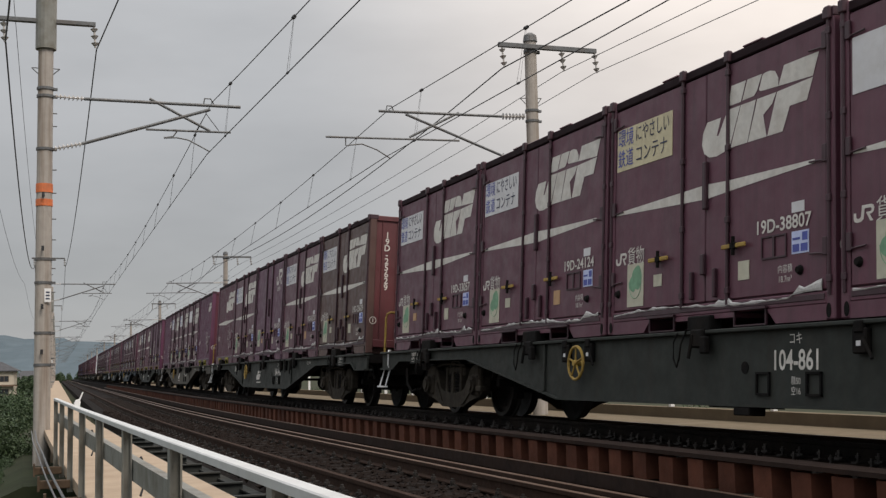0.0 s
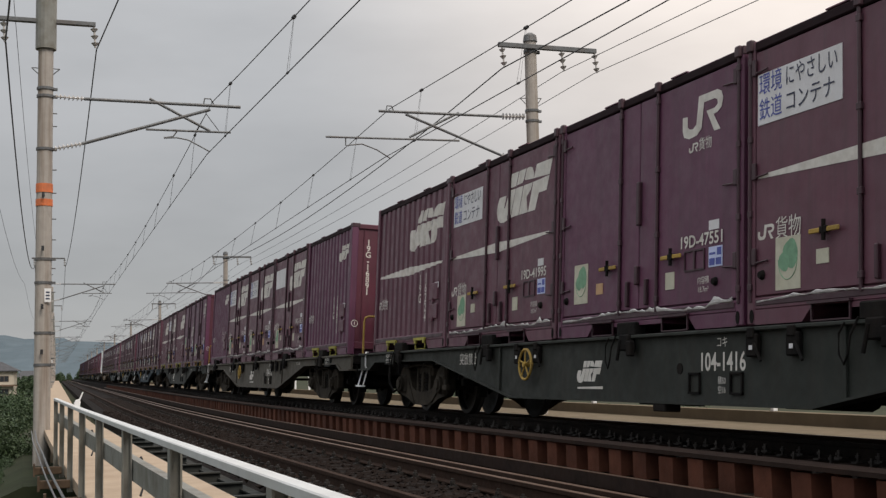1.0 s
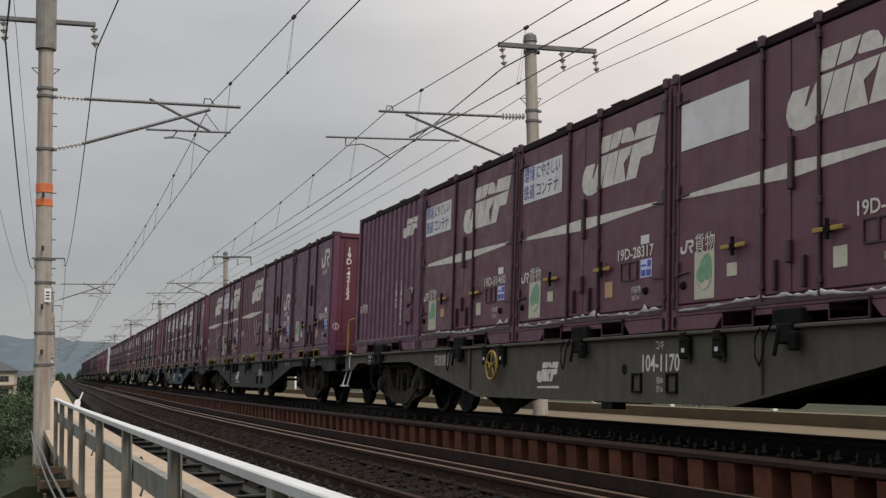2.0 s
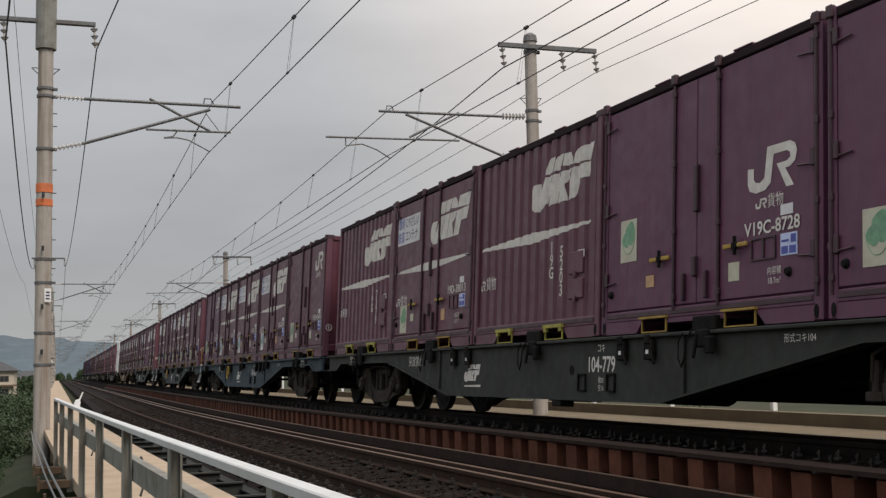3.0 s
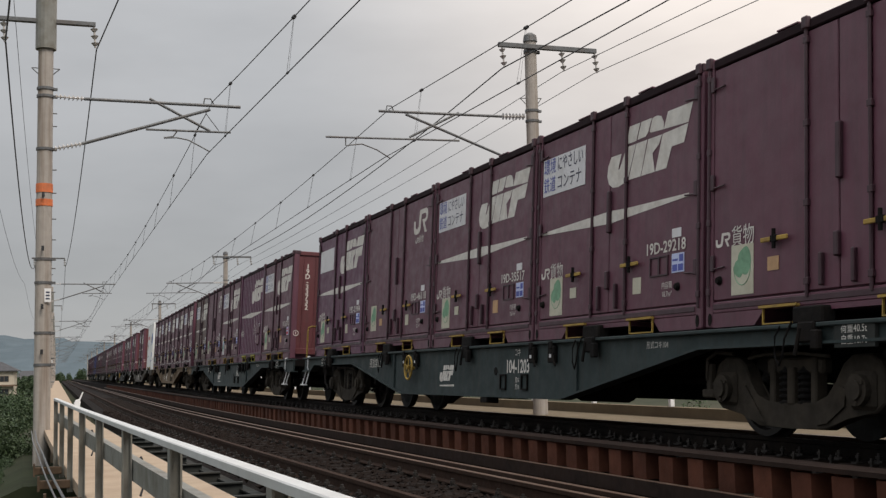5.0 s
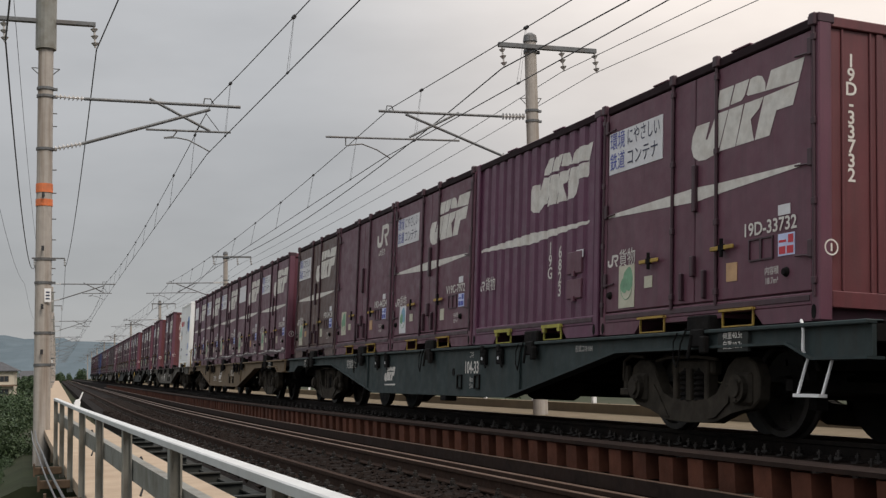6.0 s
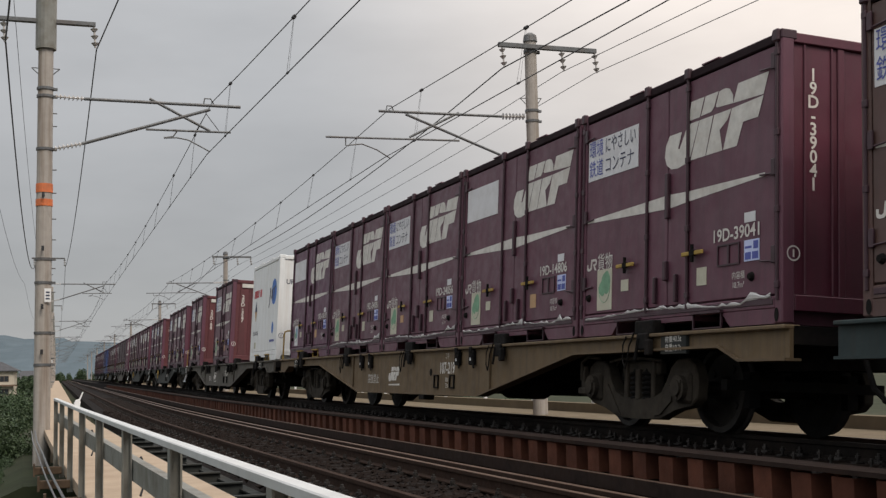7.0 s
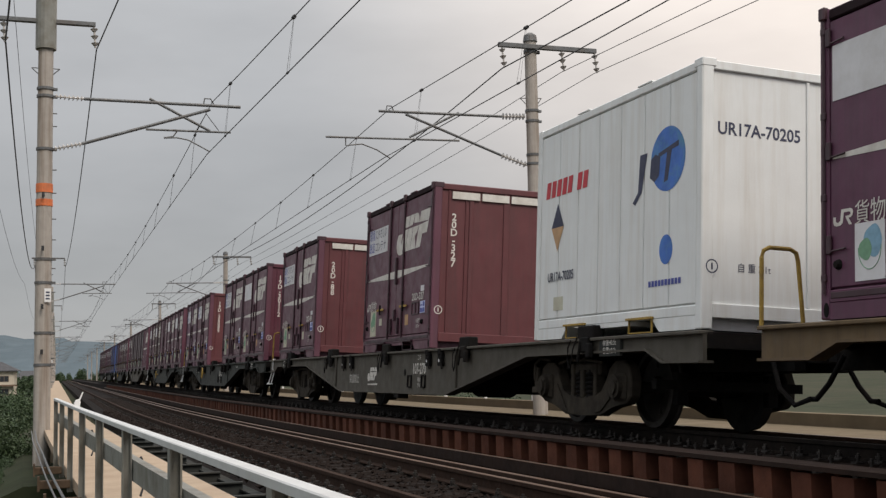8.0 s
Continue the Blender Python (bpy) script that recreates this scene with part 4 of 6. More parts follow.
def clasp_mesh():
    """Twist-lock gear between the fork pockets: housing, crank, hanging cable."""
    bm = bmesh.new()
    box(bm, -1.27, -1.13, -0.20, 0.20, 0.955, 1.10, bevel=0.015)
    box(bm, -1.30, -1.22, -0.12, 0.10, 0.80, 0.97, bevel=0.015)
    box(bm, -1.32, -1.26, -0.20, -0.10, 0.74, 0.90, bevel=0.012)
    tube(bm, (-1.31, 0.10, 0.70), (-1.30, 0.05, 0.92), 0.018, n=6)
    pipe(bm, [(-1.27, 0.20, 0.98), (-1.29, 0.27, 0.84), (-1.29, 0.30, 0.70), (-1.28, 0.36, 0.62), (-1.28, 0.42, 0.70), (-1.28, 0.42, 0.86), (-1.27, 0.36, 0.95)], 0.009, 6)
    return finish(bm, "container_clasp", "under")


def release_mesh():
    """Boxed release lever that hangs from the top flange."""
    bm = bmesh.new()
    box(bm, -1.275, -1.216, -0.085, 0.085, 0.70, 0.90, bevel=0.012)
    box(bm, -1.29, -1.216, -0.05, 0.05, 0.86, 0.955, bevel=0.01)
    tube(bm, (-1.285, -0.06, 0.82), (-1.29, -0.17, 0.66), 0.014, n=6)
    return finish(bm, "release_box", "under")


def wagon(number, mat, mark, words, detail=True, brake=True):
    wg = thing("container_flat_wagon", f"{words} container flat wagon with a fish-bellied side beam", "wagon", "wagons of the train")
    beam = part("side_beam", sill_mesh(mat), None, wg)
    part("lower_flange", flange_mesh(mat), None, beam)
    part("top_flange", one_box("topf", mat, (-1.27, -1.10, 0.42, WAGON - 0.42, 0.925, 0.962), 0.008, "top_flange"), None, beam)
    part("underframe", once("frame", frame_mesh), None, wg)
    part("coupler", once("coupler", coupler_mesh), None, wg)
    part("coupler", once("coupler", coupler_mesh), None, wg, m=pose(0, WAGON, 0, 0, 0, 180))
    wheels = []
    for y in (BOGIE_FRONT, BOGIE_FRONT + BOGIE_WAY):
        bg = part("bogie", once("bolster", bolster_mesh), None, wg, "dusty two-axle bogie", pose(0, y, 0))
        for turn in (0, 180):
            part("side_frame", once("bogie_side", bogie_side_mesh), None, bg, m=pose(0, 0, 0, 0, 0, turn))
        part("spring_plank", once("plank", brake_mesh), None, bg)
        for d in (-0.13, 0.13):
            part("spring", once("spring", spring_mesh), None, bg, m=pose(0, d, 0))
        for d in (-WHEELBASE / 2, WHEELBASE / 2):
            part("axle_box", once("axle_box", axle_box_mesh), None, bg, m=pose(0, d, 0))
        part("brake_hanger", once("hanger", hanger_mesh), None, bg, m=Matrix.Diagonal((1, -1 if y > BOGIE_FRONT else 1, 1, 1)))
        for d in (-WHEELBASE / 2, WHEELBASE / 2):
            ws = part("wheelset", once("wheelset", wheelset_mesh), None, bg, m=pose(0, d, WHEEL_R))
            wheels.append((ws, d))
    if number not in ("104-779", "104-33"):
        part("end_handrail", once("handrail", lambda: handrail_mesh(WAGON - 0.34)), None, wg, "yellow end handrail")
    if number not in ("104-779", "104-33", "107-219"):
        part("step", once("step", lambda: step_mesh(WAGON - 0.62)), None, wg, "white stirrup step")
        part("grab_iron", once("grab", lambda: grab_mesh(WAGON - 0.82)), None, wg, "white grab iron")
    if number == "104-33":
        part("step", once("front_step", lambda: step_mesh(1.10)), None, wg, "white stirrup step")
        part("grab_iron", once("front_grab", lambda: grab_mesh(1.24)), None, wg, "white grab iron")
    if brake:
        part("handbrake_wheel", once("handwheel", handwheel_mesh), None, wg, "yellow handbrake wheel", pose(-1.31, WAGON - 8.1, 0.685))
    for slot in range(5):
        part("container_clasp", once("clasp", clasp_mesh), None, wg, m=pose(0, LEAD + slot * SLOT + 1.92, 0))
        if detail and slot in (1, 3):
            for u in (0.30, 0.88):
                part("release_box", once("release", release_mesh), None, beam, m=pose(0, LEAD + slot * SLOT + (u if slot == 3 else C_L - u), 0))
                part("release_tag", once("tag", lambda: one_box("tag", "sign_white", (-1.279, -1.274, -0.025, 0.025, 0.76, 0.80), 0.0, "release_tag")), None, beam, "small white tag", pose(0, LEAD + slot * SLOT + (u if slot == 3 else C_L - u), 0))
    for y in (7.10, WAGON - 7.10):
        part("stiffener", one_box("stiff", mat, (-1.245, -1.214, y - 0.02, y + 0.02, 0.36, 0.925), 0.004, "stiffener"), None, beam)
    x = -1.2175
    mid = WAGON / 2

    def write(text, y, z, h, sq=0.85):
        part("lettering", letters(text, h, "white", sq), None, beam, "", Matrix.Translation((x, y, z)) @ SIDE)

    if detail:
        ny = 9.17 if number == "104-861" else 8.85
        write(number, ny, 0.66, 0.17)
        write("コキ", ny, 0.84, 0.08)
        if number.startswith("107"):
            write("突放禁止", WAGON - 8.44, 0.50, 0.13, 0.95)
        elif number != "104-861":
            write("突放禁止", WAGON - 5.9, 0.775, 0.13, 0.95)
            write("形式コキ104", 5.30, 0.845, 0.06, 0.95)
        write("積50\n空16", ny, 0.45, 0.055)
        for y in (ny - 0.40, ny + 0.30):
            part("card_frame", once("card", card_mesh), None, beam, m=pose(x, y + 0.05, 0.37))
        for y in (2.24, WAGON - 2.25):
            part("load_plate", once("load_plate", load_plate_mesh), None, beam, "grey load plate", pose(-1.245, y, 0.85))
            part("lettering", letters("荷重40.5t\n自重18.7t", 0.058, "white", 0.95), None, beam, "", Matrix.Translation((-1.2575, y, 0.85)) @ SIDE)
        part("jack_hole", once("hole", hole_mesh), None, beam, "dark round hole", pose(x, ny + 0.73, 0.61))
        part("drain_block", one_box("drain", "under", (-1.26, -1.08, 9.78, 10.02, 0.19, 0.268), 0.01, "drain_block"), None, beam, "dark block under the beam")
    if mark:
        polys = [[(0.64 - px * 0.62, py * 0.24) for px, py in poly] for poly in MARK]
        part("company_mark", once("wagon_mark", lambda: beam_mark(polys)), None, beam, "white slanted company mark", pose(x, (WAGON - 8.75) if number in ("104-779", "104-33") else (WAGON - 10.0), 0.47))
    return wg, wheels


def beam_mark(polys):
    bm = bmesh.new()
    for poly in polys:
        bm.faces.new([bm.verts.new((0, a, b)) for a, b in poly])
    bm.faces.new([bm.verts.new((0, a, b)) for a, b in ((0.0, -0.07), (0.62, -0.07), (0.62, -0.05), (0.0, -0.04))])
    bm.normal_update()
    bmesh.ops.triangulate(bm, faces=bm.faces)
    return finish(bm, "company_mark", "white")


def card_mesh():
    bm = bmesh.new()
    for y0, y1, z0, z1 in ((0, 0.20, 0, 0.02), (0, 0.20, 0.18, 0.20), (0, 0.02, 0, 0.20), (0.18, 0.20, 0, 0.20)):
        box(bm, -0.02, 0.0, y0, y1, z0, z1)
    return finish(bm, "card_frame", "under")


def load_plate_mesh():
    bm = bmesh.new()
    box(bm, -0.01, 0.03, -0.24, 0.24, -0.10, 0.10, bevel=0.004)
    return finish(bm, "load_plate", "stiffener")





def hole_mesh():
    bm = bmesh.new()
    tube(bm, (-0.004, 0, 0), (0.002, 0, 0), 0.055, n=16)
    return finish(bm, "jack_hole", "under")

# ---------------------------------------------------------------- the train
WAGONS = [   # number, paint, mark, words, five slots: (number, options) or None
    ("104-861", "sill_green", False, "dark green-grey", [None, ("19D-24910", dict(sign="blank", sheet=True)), ("19D-38807", dict(sign="yellow", sheet=True)), ("19D-24124", dict(sheet=True)), ("19D-33057", dict(sheet=True))]),
    ("104-1416", "sill_green", True, "dark green-grey", [("19D-25629", dict(mat="faded", end="wine", sheet=True)), ("19D-12328", dict(sheet=True)), ("19D-47551", dict(style="jr", mat="violet", sheet=True)), ("19D-41995", dict(sheet=True)), ("19G-16224", dict(ribbed=True, pockets="yellow_green"))]),
    ("104-1170", "sill_olive", True, "dusty olive", [("19G-16891", dict(ribbed=True, style="small", stripe=False, mat="violet", pockets="yellow_green")), ("19D-11813", dict(sign="blank", sheet=True)), ("19D-28317", dict(sheet=True)), ("19D-31460", dict(sheet=True)), ("19G-14022", dict(ribbed=True, style="small", stripe=False, mat="violet"))]),
    ("104-779", "sill_green", True, "dark green-grey", [("19D-42153", dict(style="jr", mat="violet", pockets="yellow")), ("V19C-8728", dict(style="jr_low", mat="violet", pockets="yellow")), ("19G-5203", dict(ribbed=True, pockets="yellow_green")), ("19D-38013", dict(pockets="yellow")), ("19G-7379", dict(ribbed=True, pockets="yellow_green"))]),
    ("104-1634", "sill_blue", True, "blue-grey", [("19D-45408", dict(style="jr", pockets="yellow")), ("19D-32540", dict(pockets="yellow", sticker="blue")), ("V19C-1952", dict(pockets="yellow", sticker="blue")), ("19D-19010", dict(sticker="blue", pockets="yellow")), ("19D-47696", dict(style="jr", mat="violet", pockets="yellow"))]),
    ("104-1203", "sill_teal", True, "teal-grey", [("19D-32724", dict(style="small", stripe=False, sign="yellow", pockets="yellow")), ("19D-29218", dict(pockets="yellow")), ("19D-35517", dict(pockets="yellow")), ("19D-46118", dict(style="jr", pockets="yellow")), ("19D-21904", dict(sign="blank", pockets="yellow", mat="violet"))]),
    ("104-33", "sill_teal", True, "teal-grey", [("19D-33732", dict(mat="purple", end="wine", pockets="yellow")), ("19G-6823", dict(ribbed=True, pockets="yellow_green", mat="violet")), ("V19C-7972", dict(pockets="yellow", sticker="blue")), ("19D-44224", dict(style="jr", pockets="yellow")), ("19D-24128", dict(mat="faded"))]),
    ("107-219", "sill_brown", True, "dusty brown", [("19D-39041", dict(sheet=True)), ("19D-14806", dict(sign="blank", sheet=True)), ("19D-24056", dict(sheet=True)), ("19D-34081", dict(sheet=True)), ("19D-10693", dict(sign="blank", sticker="blue", pockets="yellow", mat="violet"))]),
    ("107-270", "sill_olive", True, "dusty olive", ["tall_white", None, ("20D-327", dict(end="wine", height=2.60)), None, ("20D-88", dict(end="wine", height=2.60))]),
    ("104-512", "sill_green", False, "dark green-grey", [("19D-30112", dict(sign="blank")), ("19D-41770", dict()), None, ("19D-26089", dict(end="wine")), ("19D-18821", dict(mat="violet"))]),
    ("104-940", "sill_green", False, "dark green-grey", [("19D-22514", dict()), ("19D-33110", dict(sign="blank")), ("19D-46332", dict(style="jr")), ("19D-20187", dict(mat="faded")), ("19D-37745", dict())]),
    ("104-1358", "sill_olive", False, "dusty olive", [("19G-11240", dict(ribbed=True)), ("19D-29906", dict(mat="grey_box", style="plain", stripe=False)), ("19D-25031", dict(mat="grey_box", style="plain", stripe=False)), ("19D-40012", dict(mat="grey_box", style="plain", stripe=False)), ("19D-31888", dict())]),
    ("104-227", "sill_green", False, "dark green-grey", [("19D-12700", dict()), ("19D-36401", dict(mat="faded")), ("19D-27753", dict()), ("19D-10964", dict(style="jr")), ("31A-131", dict(mat="blue_box", style="plain", stripe=False, end="blue_box"))]),
    ("104-1507", "sill_green", False, "dark green-grey", [("31A-118", dict(mat="blue_box", style="plain", stripe=False, end="blue_box")), ("31A-124", dict(mat="blue_box", style="plain", stripe=False, end="blue_box")), ("19D-16203", dict(end="wine")), ("19D-38290", dict()), ("19D-22871", dict(mat="violet"))]),
    ("104-688", "sill_green", False, "dark green-grey", [("19D-43306", dict()), ("19D-17640", dict(mat="faded")), ("19D-30955", dict()), ("19D-28844", dict()), ("19D-41208", dict())]),
]


def white_container():
    c = thing("freight_container", "tall white steel freight container with blue round emblem", "container", "containers on the train")
    h = 2.62
    build_body(c, "white_box", False, h)
    build_end(c, "white_box", h, 0)
    for k in range(7):
        u0, u1 = 0.11 + k * 3.615 / 7, 0.11 + (k + 1) * 3.615 / 7
        part("side_panel", leaf_mesh("white_box", round(u0, 4), round(u1, 4), h), None, c)
    for u in (1.16, 2.68):
        part("fork_pocket", pocket_mesh("yellow", u), None, c, "yellow fork pocket frame")

    def disc(cu, cz, ru, rz, mat):
        bm = bmesh.new()
        bm.faces.new([bm.verts.new((-C_W / 2 + 0.0095, uy(cu) + ru * math.cos(i * math.pi / 24), cz + rz * math.sin(i * math.pi / 24))) for i in range(48)])
        return finish(bm, "round_emblem", mat)

    part("round_emblem", disc(0.66, 1.74, 0.34, 0.33, "globe_blue"), None, c, "blue and green globe emblem")
    part("round_emblem", disc(0.68, 0.82, 0.13, 0.15, "globe_blue"), None, c, "small blue and green globe emblem")
    # slanted dark strokes over the globe
    strokes = [[(0.10, 0.62), (0.26, 0.62), (0.14, 0.06), (0.0, -0.10), (-0.06, -0.06), (0.06, 0.08)],
               [(0.34, 0.50), (0.44, 0.56), (0.54, 0.50), (0.52, 0.24), (0.42, 0.16), (0.32, 0.24)],
               [(0.50, 0.56), (0.92, 0.66), (0.92, 0.58), (0.78, 0.56), (0.70, 0.14), (0.62, 0.12), (0.68, 0.54), (0.50, 0.50)]]
    part("emblem_strokes", decal("white_strokes", "ink_dark", [[(1.32 - a * 0.95, 1.42 + b * 0.72) for a, b in p] for p in strokes], False), None, c, "dark blue slanted strokes")
    bars = [[(3.58 - 0.15 * k - (0.10 if k > 4 else 0) - a, 1.72 + b) for a, b in ((0, 0), (0.115, 0), (0.15, 0.20), (0.035, 0.20))] for k in range(7)]
    part("red_bars", decal("red_bars", "ink_red", bars, False), None, c, "red slanted block marks")
    part("diamond", decal("diamond_top", "ink_dark", [[(3.40, 1.34), (3.23, 1.63), (3.06, 1.34)]], False), None, c)
    part("diamond", decal("diamond_low", "slip_orange", [[(3.40, 1.34), (3.06, 1.34), (3.23, 1.05)]], False), None, c)
    write_side(c, "UR17A-70205", 3.12, 0.74, 0.11, "ink_dark", 0.8)
    part("card_frame", plate("sticker_cream", 3.05, 3.30, 0.34, 0.50), None, c)
    small = [[(1.02 - 0.065 * k, 0.46), (0.97 - 0.065 * k, 0.46), (0.97 - 0.065 * k, 0.52), (1.02 - 0.065 * k, 0.52)] for k in range(10)]
    part("small_writing", decal("small_writing", "ink_blue", small, False), None, c)
    write_end(c, "UR17A-70205", -0.56, 1.95, 0.125, "ink_dark", 0.95)
    write_end(c, "自 重 2.1t", -0.62, 0.60, 0.07, "ink_dark", 0.95)
    part("earth_mark", once("ring_dark", ring_dark), None, c, "dark round mark")
    return c


def ring_dark():
    me = ring_mesh().copy()
    me.materials.clear()
    me.materials.append(M["ink_dark"])
    return me


WHEELS = []
SHIFT = [-0.02, -0.01, 0.02, 0.24, -0.42, -0.50, 0.38, -0.38, -0.38]      # where the containers sit on their wagons
SLACK = [0.0, 0.15, 0.0, 0.0, -0.22, -0.22, 0.15, -0.10, -0.05]           # play in the couplings


def build_train():
    for i, (number, mat, mark, words, slots) in enumerate(WAGONS):
        shift = SHIFT[i] if i < len(SHIFT) else 0.0
        s0 = FIRST_S + i * WAGON - LEAD + (SLACK[i] if i < len(SLACK) else 0.0)      # coupling line
        near = i < 10
        wg, wheels = wagon(number, mat, mark, words, near, i in (0, 1, 2, 4, 5, 9, 10, 12))
        MOVING.append((wg, s0 + WAGON / 2, 0.0, -WAGON / 2))
        WHEELS.extend(wheels)
        for k, slot in enumerate(slots):
            if slot is None:
                continue
            if slot == "tall_white":
                c = white_container()
            else:
                c = container(slot[0], near=near, seed=i * 5 + k, **slot[1])
            MOVING.append((c, FIRST_S + i * WAGON + shift + k * SLOT + C_L / 2, DECK_Z, 0.0))


build_train()

# ---------------------------------------------------------------- overhead line
POLES_S = [24.0 + 49.3 * k for k in range(-1, 9)]


def insulator_mesh(a, b, discs, r):
    """Sheds on a rod from a to b."""
    bm = bmesh.new()
    a, b = Vector(a), Vector(b)
    tube(bm, a, b, r * 0.28, n=8)
    for k in range(discs):
        t0 = (k + 0.35) / discs
        p, q = a.lerp(b, t0), a.lerp(b, min(1, t0 + 0.38 / discs))
        tube(bm, p, q, r, r * 0.45, n=12)
    return finish(bm, "insulator", "porcelain")


def rods(name, runs, r, mat, parent, label=""):
    for run in runs:
        bm = bmesh.new()
        pipe(bm, [(x, 0, z) for x, z in run], r, 8)
        part(name, bm, mat, parent, label)


def pole_shaft(x, z0, z1, r0, r1):
    bm = bmesh.new()
    n = 20
    lathe(bm, [(r0 + (r1 - r0) * k / 8, z0 + (z1 - z0) * k / 8) for k in range(9)] + [(r1 * 0.6, z1 + 0.02)], Matrix.Translation((x, 0, 0)), n)
    return bm


def band(parent, x, z, r, h=0.05):
    bm = bmesh.new()
    lathe(bm, [(r, z), (r, z + h)], Matrix.Translation((x, 0, 0)), 18)
    box(bm, x + r - 0.02, x + r + 0.06, -0.03, 0.03, z, z + h)
    part("clamp_band", bm, "bracket", parent)


def near_pole():
    p = thing("catenary_pole", "weathered concrete catenary pole with a cantilever over the empty track", "pole", "poles beside the empty track")
    X = -6.82
    shaft = part("shaft", pole_shaft(X, -2.2, 9.4, 0.158, 0.135), "pole", p, "stained pale concrete shaft")
    bm = bmesh.new()
    lathe(bm, [(0.195, 7.0), (0.195, 8.9)], Matrix.Translation((X, 0, 0)), 18)
    part("sleeve", bm, "galv", p, "grey steel sleeve")
    bm = bmesh.new()
    box(bm, -7.74, -5.90, -0.06, 0.06, 7.52, 7.60, bevel=0.006)
    part("crossarm", bm, "bracket", p)
    for x, z in ((-5.93, 7.52), (-7.60, 7.52)):
        part("insulator", insulator_mesh((x, 0, z), (x + 0.03, 0, 7.10), 3, 0.075), None, p, "grey porcelain line insulator")
    rods("bird_guard", [[(X - 0.26, 6.63), (X, 6.63), (X + 0.26, 6.63)], [(X - 0.26, 6.63), (X - 0.14, 6.52)], [(X + 0.26, 6.63), (X + 0.14, 6.52)]], 0.010, "bracket", p)
    for z in (6.05, 5.02, 6.20, 2.9, 2.45, 1.5, 0.9):
        band(p, X, z, 0.163)
    rods("cantilever_tube", [[(-6.11, 6.07), (-3.06, 6.06)], [(-6.14, 5.18), (-3.67, 5.98)]], 0.032, "bracket", p)
    part("insulator", insulator_mesh((-6.66, 0, 6.09), (-6.11, 0, 6.07), 7, 0.06), None, p, "ribbed pale insulator")
    part("insulator", insulator_mesh((-6.66, 0, 5.06), (-6.14, 0, 5.18), 7, 0.06), None, p, "ribbed pale insulator")
    rods("strut", [[(-4.86, 6.14), (-3.67, 5.54)]], 0.028, "bracket", p)
    rods("registration_tube", [[(-4.93, 5.52), (-3.26, 5.53)]], 0.022, "bracket", p)
    rods("steady_arm", [[(-4.33, 5.50), (-4.40, 5.40), (-4.58, 5.37)], [(-4.58, 5.36), (-4.33, 5.38), (-4.1, 5.34), (-3.67, 5.12)]], 0.014, "bracket", p)
    rods("hanger", [[(-3.75, 5.89), (-3.97, 5.49)], [(-3.75, 5.89), (-3.5, 5.56)]], 0.008, "wire", p)
    rods("saddle", [[(-3.80, 6.08), (-3.78, 6.2), (-3.66, 6.2), (-3.60, 6.1)]], 0.014, "bracket", p)
    bm = bmesh.new()
    box(bm, X + 0.02, X + 0.14, -0.17, -0.158, 2.10, 2.36)
    part("number_plate", bm, "white_paint", p, "small white plate with dark bars")
    bm = bmesh.new()
    for k in range(3):
        box(bm, X + 0.045, X + 0.115, -0.174, -0.171, 2.15 + k * 0.06, 2.18 + k * 0.06)
    part("plate_bars", bm, "ink_dark", p)
    for z in (3.1, 1.15, 4.12, 2.0):
        bm = bmesh.new()
        tube(bm, (X - 0.02, -0.15, z), (X - 0.02, -0.24, z), 0.02, n=6)
        tube(bm, (X - 0.02, -0.24, z - 0.03), (X - 0.02, -0.24, z + 0.06), 0.025, n=6)
        part("step_bolt", bm, "wire", p)
    for z in (0.6, 1.05, 1.5, 2.3, 2.75, 3.3, 3.7, 4.2, 4.65, 5.5, 5.75):
        bm = bmesh.new()
        tube(bm, (X + 0.14, 0, z), (X + 0.22, 0, z), 0.012, n=6)
        part("step_bolt", bm, "bracket", p)
    return p


def orange_marks(p):
    for z0, z1 in ((4.20, 4.37), (3.94, 4.07)):
        bm = bmesh.new()
        lathe(bm, [(0.1575, z0), (0.1575, z1)], Matrix.Translation((-6.82, 0, 0)), 20)
        part("orange_band", bm, "orange", p, "faded orange painted band")


